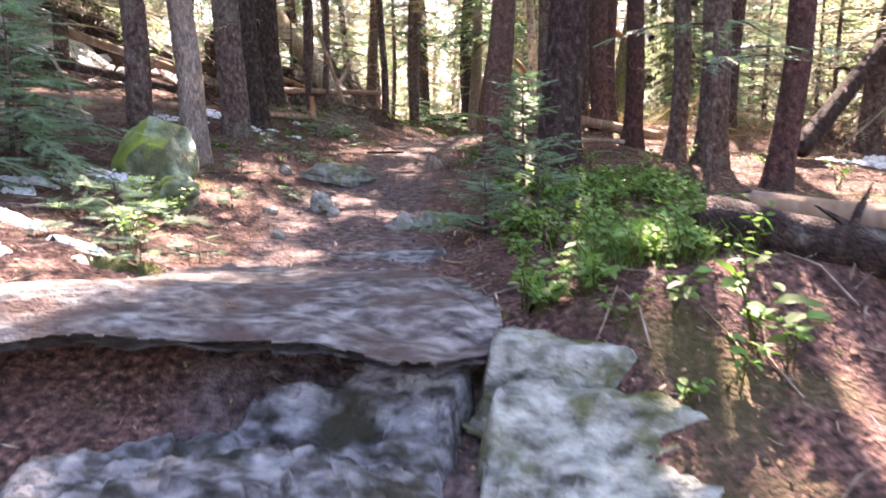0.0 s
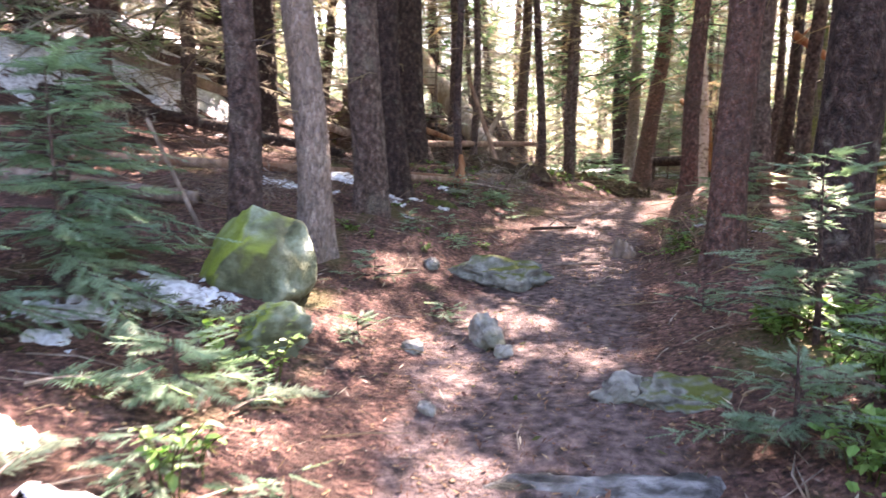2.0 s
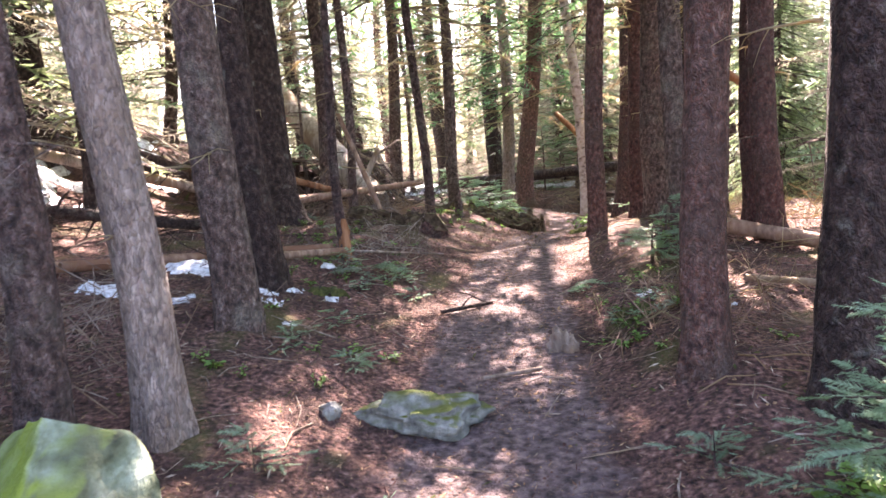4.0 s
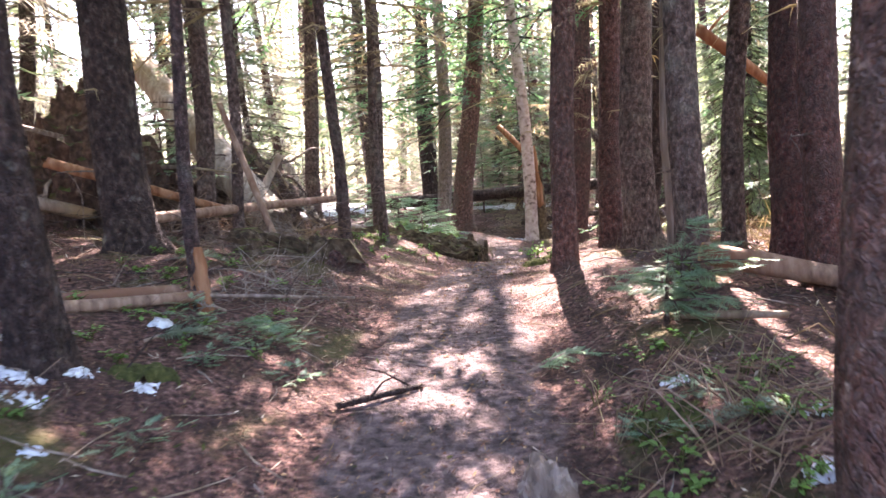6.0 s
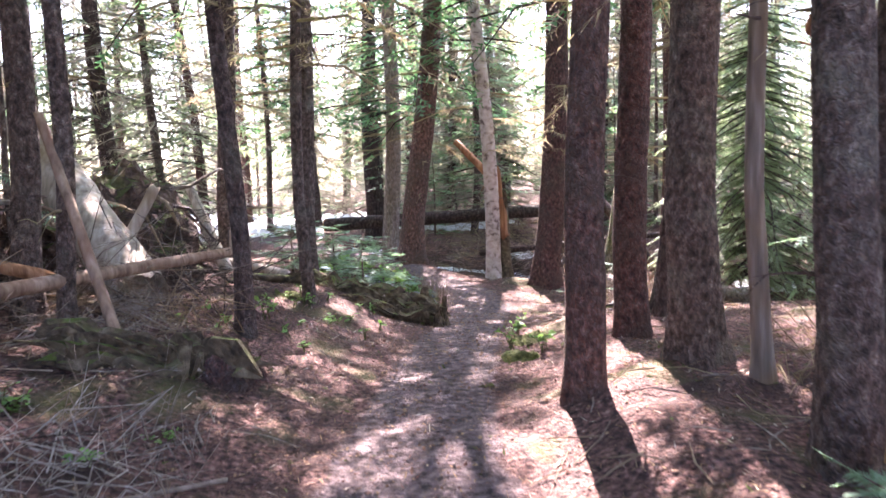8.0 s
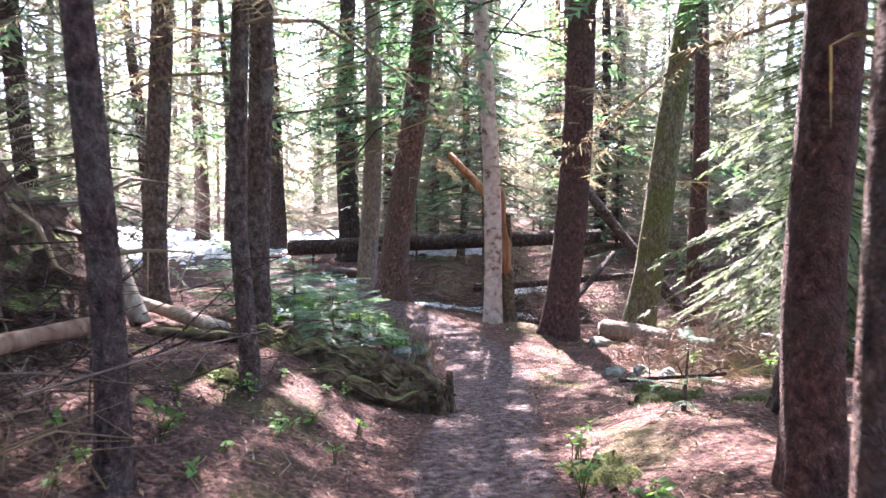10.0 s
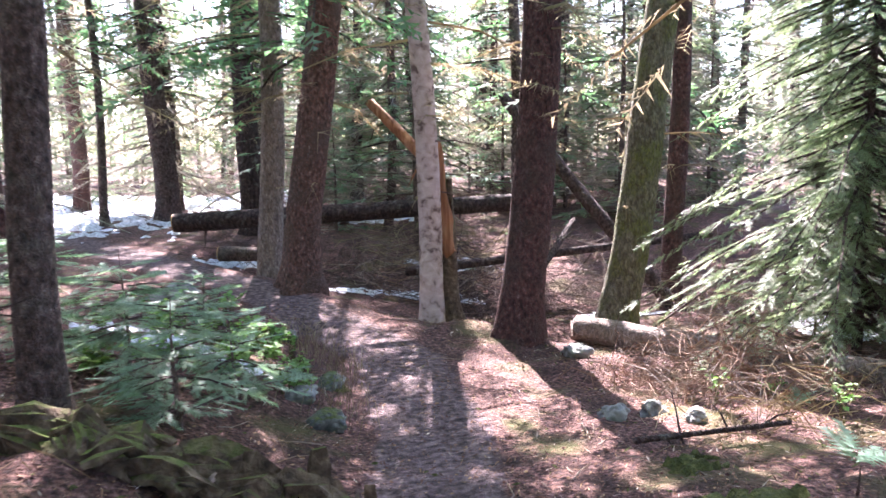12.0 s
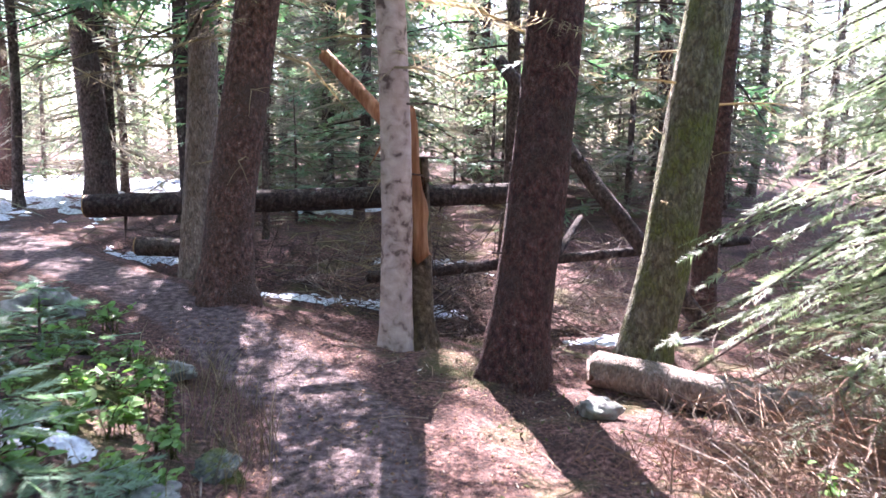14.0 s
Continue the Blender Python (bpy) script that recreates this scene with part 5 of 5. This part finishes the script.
fir("fir_sapling", 1.12, 10.0, 0.55, 0.4, "small bluish-green fir sapling on the needles", 10, per=5)
fir("fir_sapling", 0.92, 9.75, 0.42, 0.3, "small bluish-green fir sapling on the needles", 11, per=5)
for k, (x, y, h) in enumerate([(-1.4, 9.8, 0.16), (-1.15, 9.55, 0.12), (-1.6, 9.5, 0.14), (-1.3, 10.1, 0.12), (-1.75, 9.9, 0.2), (0.35, 8.5, 0.13), (0.6, 8.7, 0.12), (-1.7, 8.7, 0.15), (-1.5, 7.9, 0.14), (-1.9, 8.1, 0.18), (-1.5, 3.6, 0.16), (-1.75, 3.9, 0.2), (-1.35, 4.0, 0.14), (-1.9, 5.2, 0.2), (-1.6, 5.6, 0.18), (-2.2, 6.0, 0.22), (-1.25, 6.3, 0.15), (-1.8, 6.6, 0.2)]):
    fir("fir_sapling", x, y, h, 0.17, "tiny fir seedling among needles", 40 + k, twig=0.1, step=0.03, whorl=0.06, per=4, dia=0.01, z0=0.04)
fir("fir_sapling", -0.35, 18.4, 0.8, 0.6, YOUNG + " on the bank", 13, droop=0.35)
fir("fir_sapling", 0.3, 18.2, 0.6, 0.5, YOUNG + " on the bank", 14, droop=0.35)
fir("fir_sapling", 0.0, 17.4, 0.75, 0.6, YOUNG + " behind the rotten trunk", 15, droop=0.4)
fir("fir_sapling", -0.9, 18.6, 0.9, 0.6, YOUNG + " on the bank", 16)
fir("fir_sapling", 0.1, 20.1, 0.5, 0.5, YOUNG + " on the bank", 17)
fir("fir_sapling", 2.1, 15.0, 0.45, 0.2, "thin seedling on the sunny bank", 18, per=2, whorl=0.16)
fir("fir_tree", 6.2, 18.9, 7.0, 2.2, "sunlit spruce with drooping yellow-green boughs", 19, twig=0.24, step=0.045, template=FULL, whorl=0.1, per=7, dia=0.1, droop=0.12, rise=-0.25, material=SUNLIT_NEEDLE, z0=0.4)
fir("fir_tree", 7.3, 20.6, 6.0, 1.6, "sunlit spruce with drooping yellow-green boughs", 20, twig=0.26, step=0.07, template=FULL, whorl=0.25, per=5, dia=0.16, droop=0.28, rise=-0.1, material=SUNLIT_NEEDLE, z0=0.8)
fir("fir_tree", 6.6, 16.2, 5.0, 1.5, "sunlit spruce with drooping yellow-green boughs", 21, twig=0.24, step=0.07, template=FINE, whorl=0.2, per=4, dia=0.14, droop=0.28, rise=-0.1, material=SUNLIT_NEEDLE, z0=1.0)
fir("fir_tree", 3.6, 25.9, 6.0, 1.4, "green spruce behind the hollow", 22, twig=0.25, step=0.1, template=MIDDLE, whorl=0.26, per=4, dia=0.12, droop=0.15, z0=1.2)
fir("fir_tree", 1.9, 26.6, 5.5, 1.2, "green spruce behind the hollow", 24, twig=0.25, step=0.1, template=MIDDLE, whorl=0.3, per=4, dia=0.12, droop=0.15, z0=1.6)
fir("fir_tree", -2.9, 14.6, 3.2, 1.0, "young fir standing in the debris", 25, template=MIDDLE, step=0.08, whorl=0.26, per=3, dia=0.07, z0=0.7)


# ---- leafy plants ----
def leaf_set(points, size, q, droop=0.2):
    V, F = [], []
    for p, d in points:
        L = size * q.uniform(0.6, 1.25)
        d = Vector((d[0] + q.gauss(0, 0.3), d[1] + q.gauss(0, 0.3), d[2] + q.gauss(0, 0.3) - droop)).normalized()
        w = d.cross(Vector((q.gauss(0, 0.3), q.gauss(0, 0.3), 1))).normalized() * L * 0.3
        up = Vector((0, 0, L * 0.07))
        n = len(V)
        p = Vector(p)
        V += [p, p + d * L * 0.35 + w + up, p + d * L * 0.75 + w * 0.75 + up * 0.5, p + d * L - up, p + d * L * 0.75 - w * 0.75 + up * 0.5, p + d * L * 0.35 - w + up, p + d * L * 0.5 - up * 0.4]
        F += [[n, n + 6, n + 1], [n + 1, n + 6, n + 2], [n + 2, n + 6, n + 3], [n, n + 5, n + 6], [n + 5, n + 4, n + 6], [n + 4, n + 3, n + 6]]
    return np.array([tuple(v) for v in V]), F


def shrub(x, y, height, spread, stems, leaves, size, label, seed, name="shrub"):
    q = random.Random(seed)
    t = base(name, x, y, ground_z(x, y) - 0.01, label, "shrub")
    bits, spots_ = [], []
    for k in range(stems):
        a = q.uniform(0, 6.28)
        e = Vector((math.cos(a) * spread * q.uniform(0.3, 1), math.sin(a) * spread * q.uniform(0.3, 1), height * q.uniform(0.6, 1.1)))
        m = Vector((e.x * 0.35, e.y * 0.35, e.z * 0.65))
        b0 = Vector((q.gauss(0, 0.02), q.gauss(0, 0.02), 0))
        bits.append(tube([b0, m, e], [0.004, 0.003, 0.0015], 4))
        for i in range(leaves):
            u = q.uniform(0.35, 1.0)
            p = b0.lerp(m, u * 2) if u < 0.5 else m.lerp(e, u * 2 - 1)
            b = q.uniform(0, 6.28)
            spots_.append((p, (math.cos(b), math.sin(b), 0.25)))
    part("stalk", join(bits), MOSS, t, kind="stuff")
    part("leaves", leaf_set(spots_, size, q), LEAF, t, "bright green leaves")
    return t


q = random.Random(77)
for k in range(190):
    x, y = q.uniform(0.1, 1.8), q.uniform(2.85, 6.2)
    if x < 0.15 + 0.05 * y or (x > 1.2 and y < 3.9):
        continue
    shrub(x, y, q.uniform(0.1, 0.25), q.uniform(0.1, 0.24), q.randint(5, 9), q.randint(5, 9), q.uniform(0.035, 0.06), "low leafy shrub with fresh bright green leaves", 300 + k)
for k, (x, y, h, s) in enumerate([(0.84, 2.62, 0.2, 0.07), (1.06, 2.46, 0.28, 0.1), (1.16, 2.37, 0.25, 0.09), (0.95, 2.3, 0.16, 0.06), (0.77, 2.26, 0.14, 0.05), (0.66, 2.65, 0.16, 0.05), (1.15, 2.75, 0.22, 0.06), (1.3, 3.0, 0.2, 0.06), (0.95, 2.9, 0.2, 0.05)]):
    shrub(x, y, h, 0.12, 4, 4, s, "small plant with broad bright leaves among needles", 400 + k)
for k, (x, y) in enumerate([(2.42, 7.29), (1.24, 6.33), (1.5, 5.75), (2.9, 6.6), (3.2, 6.0), (1.8, 6.5), (4.6, 18.2), (4.35, 17.9), (5.2, 18.4), (3.9, 18.0), (4.1, 17.0), (1.15, 10.05), (0.38, 19.7), (0.1, 19.3), (-0.3, 20.0), (0.55, 19.2), (0.2, 18.8), (-0.6, 19.2), (0.7, 20.1), (1.0, 14.0), (1.15, 13.6), (1.2, 14.6), (-0.95, 14.3), (-1.7, 4.1), (-1.65, 3.85), (-1.75, 4.85), (-2.0, 4.8)]):
    shrub(x, y, q.uniform(0.15, 0.32), 0.14, 5, 7, q.uniform(0.04, 0.06), "leafy green seedling on the forest floor", 500 + k)


for k in range(46):
    x, y = q.uniform(-0.7, 1.0), q.uniform(18.3, 21.6)
    if trail_side(x, y) > -0.75:
        continue
    shrub(x, y, q.uniform(0.12, 0.3), 0.16, 5, 8, q.uniform(0.05, 0.085), "leafy green plant on the mossy bank", 600 + k)
for k in range(26):
    x, y = q.uniform(-1.6, 0.4), q.uniform(13.5, 16.2)
    if trail_side(x, y) > -0.7:
        continue
    shrub(x, y, q.uniform(0.06, 0.14), 0.05, 3, 3, q.uniform(0.04, 0.06), "tiny green seedling among the needles", 700 + k)


for k in range(70):
    x, y = (q.uniform(-2.7, -1.0), q.uniform(7.4, 12.2)) if k % 3 else (q.uniform(0.15, 1.1), q.uniform(7.6, 9.4))
    if abs(trail_side(x, y)) < 0.65:
        continue
    shrub(x, y, q.uniform(0.04, 0.12), q.uniform(0.07, 0.16), 5, 5, q.uniform(0.025, 0.045), "low creeping plant with small green leaves", 800 + k)


def fallen_bough(x, y, rz, length, label, seed, material, lift=0.02):
    """A fir bough torn off and lying on the ground."""
    t = base("fallen_bough", x, y, ground_z(x, y) + lift, label, "branch", rz=rz)
    r = np.random.RandomState(seed)
    n = 12
    tilt = ground_z(x + math.cos(radians(rz)) * length, y + math.sin(radians(rz)) * length) - ground_z(x, y)
    pts = [(length * i / n, 0.06 * length * math.sin(i * 0.5 + seed), tilt * i / n + 0.05 * math.sin(math.pi * i / n)) for i in range(n + 1)]
    part("stem", tube(pts, [0.008 * (1.1 - i / n) for i in range(n + 1)], 5), GREY_WOOD, t)
    P, D, S = [], [], []
    for i in range(2, n + 1):
        for side in (-1, 1):
            for q_ in range(2):
                P.append(pts[i])
                D.append((r.uniform(0.4, 1), side * r.uniform(0.4, 1), r.uniform(-0.15, 0.3)))
                S.append(length * r.uniform(0.18, 0.34) * (1.15 - 0.6 * i / n))
    part("foliage", place_sprays(MIDDLE, P, D, S, r), material, t, "needle sprays", kind="stuff")
    return t


GREYGREEN = mat("fading_needles", [(0.3, (0.13, 0.18, 0.13)), (0.6, (0.24, 0.3, 0.22)), (0.8, (0.36, 0.42, 0.33))], scale=5.0, detail=3, rough=0.7, bump=0, per_island=0.4, sheer=(1.2, 1.2, 1.1))
for k, (x, y, rz, L) in enumerate([(-1.6, 10.25, -40, 0.5), (-1.95, 9.7, 20, 0.4), (-2.5, 5.15, 15, 0.55), (-2.1, 4.75, -10, 0.45), (-1.75, 4.5, 60, 0.4), (-2.8, 5.3, -20, 0.6), (0.06, 9.6, 5, 0.4), (-3.0, 12.9, -20, 0.6),
                                  (-1.7, 10.6, 200, 0.45), (-2.4, 4.2, 30, 0.5), (-2.0, 3.6, 100, 0.35), (-2.3, 11.5, 40, 0.5), (4.2, 17.6, 30, 0.5), (0.9, 8.3, 160, 0.4)]):
    fallen_bough(x, y, rz, L, "torn grey-green fir bough lying on the needles", 60 + k, GREYGREEN if k % 3 else FRESH_NEEDLE)

# fine green tufts beside the logs
bits = []
for k in range(900):
    x, y = q.gauss(0.98, 0.16), q.gauss(3.3, 0.14)
    z = ground_z(x, y)
    L, a = q.uniform(0.06, 0.17), q.uniform(0, 6.28)
    bits.append(tube([(x, y, z), (x + math.cos(a) * L * 0.2, y + math.sin(a) * L * 0.2, z + L * 0.7), (x + math.cos(a) * L * 0.55, y + math.sin(a) * L * 0.55, z + L)], [0.003, 0.0025, 0.0008], 3))
tagged(part("horsetail_tuft", join(bits), LEAF, None), "fine bright green tufts beside the fallen logs", "grass", kind="stuff")
mound("rotten_stump", 1.0, 9.1, (0.26, 0.16, 0.1), "crumbled heap of red rotten wood", RED_BARK, 9.0, 0)
for k, (x, y, rx, ry) in enumerate([(-2.15, 9.25, 0.16, 0.09), (-2.35, 9.1, 0.2, 0.1), (-1.92, 9.95, 0.1, 0.07), (-2.0, 8.5, 0.07, 0.05), (-1.8, 9.2, 0.07, 0.07), (0.6, 8.9, 0.08, 0.05), (0.98, 8.38, 0.14, 0.08), (0.72, 7.95, 0.1, 0.07), (-2.45, 5.5, 0.25, 0.2),
                                    (-2.6, 5.3, 0.2, 0.16), (-2.5, 9.6, 0.2, 0.12), (-2.2, 8.9, 0.1, 0.07), (-2.9, 8.7, 0.25, 0.15), (1.35, 6.1, 0.08, 0.05)]):
    patch("snow_patch", x, y, rx * 0.6, ry * 0.6, 300 + 3.0 * k, SNOW, SNOWL, "snow", 0.012, step=0.009, ragged=3.2)


# ---- litter ----
rs = np.random.RandomState(21)


def near(n, xr, yr):
    return rs.uniform(xr[0], xr[1], n), rs.uniform(yr[0], yr[1], n)


def litter(name, n, size, aspect, material, label, off_trail=0.0, xr=(-4.2, 4.6), yr=(0.6, 22), tilt=0.35, lift=0.006):
    X, Y = near(n, xr, yr)
    V, F = [], []
    for x, y in zip(X, Y):
        sd = abs(trail_side(x, y))
        if sd < off_trail and rs.rand() > 0.25:
            continue
        L = size * rs.uniform(0.5, 1.6)
        a = rs.uniform(0, 6.28)
        d = Vector((math.cos(a), math.sin(a), rs.normal(0, tilt)))
        w = Vector((-math.sin(a), math.cos(a), rs.normal(0, tilt))) * L * aspect
        c = Vector((x, y, ground_z(x, y) + lift + abs(d.z) * L * 0.3))
        k = len(V)
        V += [c - d * L * 0.5, c + w * 0.5, c + d * L * 0.5, c - w * 0.5]
        F.append([k, k + 1, k + 2, k + 3])
    return tagged(part(name, (np.array([tuple(v) for v in V]), F), material, None), label, "litter", kind="stuff")


LITTER = mat("litter_bits", [(0.3, (0.09, 0.045, 0.03)), (0.55, (0.2, 0.105, 0.07)), (0.75, (0.36, 0.25, 0.18))], scale=60, detail=4, rough=0.9, bump=0, per_island=0.65)
PALE = mat("pale_chips", [(0.3, (0.25, 0.19, 0.14)), (0.6, (0.42, 0.35, 0.28)), (0.8, (0.55, 0.5, 0.43))], scale=40, detail=4, rough=0.9, bump=0, per_island=0.4)
litter("needle_litter", 75000, 0.032, 0.14, LITTER, "brown fallen needles covering the forest floor")
litter("bark_litter", 16000, 0.022, 0.6, LITTER, "flakes of reddish bark on the forest floor")
litter("wood_chips", 6000, 0.045, 0.16, PALE, "pale chips and dry stalks on the forest floor", 0.6)
litter("green_sprigs", 6000, 0.035, 0.4, MOSS, "tiny green sprigs between the needles", 1.0)
X, Y = near(1500, (-4.2, 4.6), (0.8, 22))
bits = []
for x, y in zip(X, Y):
    if abs(trail_side(x, y)) < 0.7 and rs.rand() > 0.2:
        continue
    L, a = rs.uniform(0.06, 0.4), rs.uniform(0, 6.28)
    z = ground_z(x, y) + 0.008
    p = Vector((x, y, z))
    c = Vector((x + math.cos(a) * L * 0.5, y + math.sin(a) * L * 0.5, 0))
    c.z = ground_z(c.x, c.y) + rs.uniform(0.008, 0.03)
    a += rs.normal(0, 0.3)
    e = c + Vector((math.cos(a), math.sin(a), 0)) * L * 0.5
    e.z = ground_z(e.x, e.y) + 0.01
    w = rs.uniform(0.002, 0.006)
    bits.append(tube([p, c, e], [w, w, w * 0.5], 4))
tagged(part("twig_litter", join(bits), GREY_WOOD, None), "small dry twigs strewn over the forest floor", "litter", kind="stuff")
# crumbs of earth and small stones
ico = [(0, 0, 0.6), (0.9, 0, 0), (0.3, 0.85, 0), (-0.7, 0.5, 0), (-0.7, -0.5, 0), (0.3, -0.85, 0), (0, 0, -0.5)]
icof = [[0, 1, 2], [0, 2, 3], [0, 3, 4], [0, 4, 5], [0, 5, 1], [6, 2, 1], [6, 3, 2], [6, 4, 3], [6, 5, 4], [6, 1, 5]]
X, Y = near(9000, (-3.0, 4.2), (0.8, 22))
V, F = [], []
for x, y in zip(X, Y):
    r, a, z, n = 0.004 + 0.014 * rs.rand() ** 3, rs.uniform(0, 6.28), ground_z(x, y) + 0.003, len(V)
    V += [(x + r * (math.cos(a) * px - math.sin(a) * py) * rs.uniform(0.8, 1.2), y + r * (math.sin(a) * px + math.cos(a) * py), z + r * pz) for px, py, pz in ico]
    F += [[i + n for i in f] for f in icof]
tagged(part("soil_crumbs", (np.array(V), F), LITTER, None), "crumbs of dark earth and grit on the trail", "litter", kind="stuff")
# dry grass at the trail bend
bits = []
for k in range(240):
    x, y = rs.normal(1.15, 0.28), rs.normal(19.8, 0.9)
    if trail_side(x, y) > -0.35:
        continue
    z = ground_z(x, y)
    L, a = rs.uniform(0.1, 0.34), rs.uniform(0, 6.28)
    bits.append(tube([(x, y, z), (x + math.cos(a) * L * 0.2, y + math.sin(a) * L * 0.2, z + L * 0.7), (x + math.cos(a) * L * 0.5, y + math.sin(a) * L * 0.5, z + L)], [0.0025, 0.002, 0.0008], 3))
tagged(part("dry_grass", join(bits), DRY_TWIG, None), "tufts of dry grass stalks beside the bend", "grass", kind="stuff")
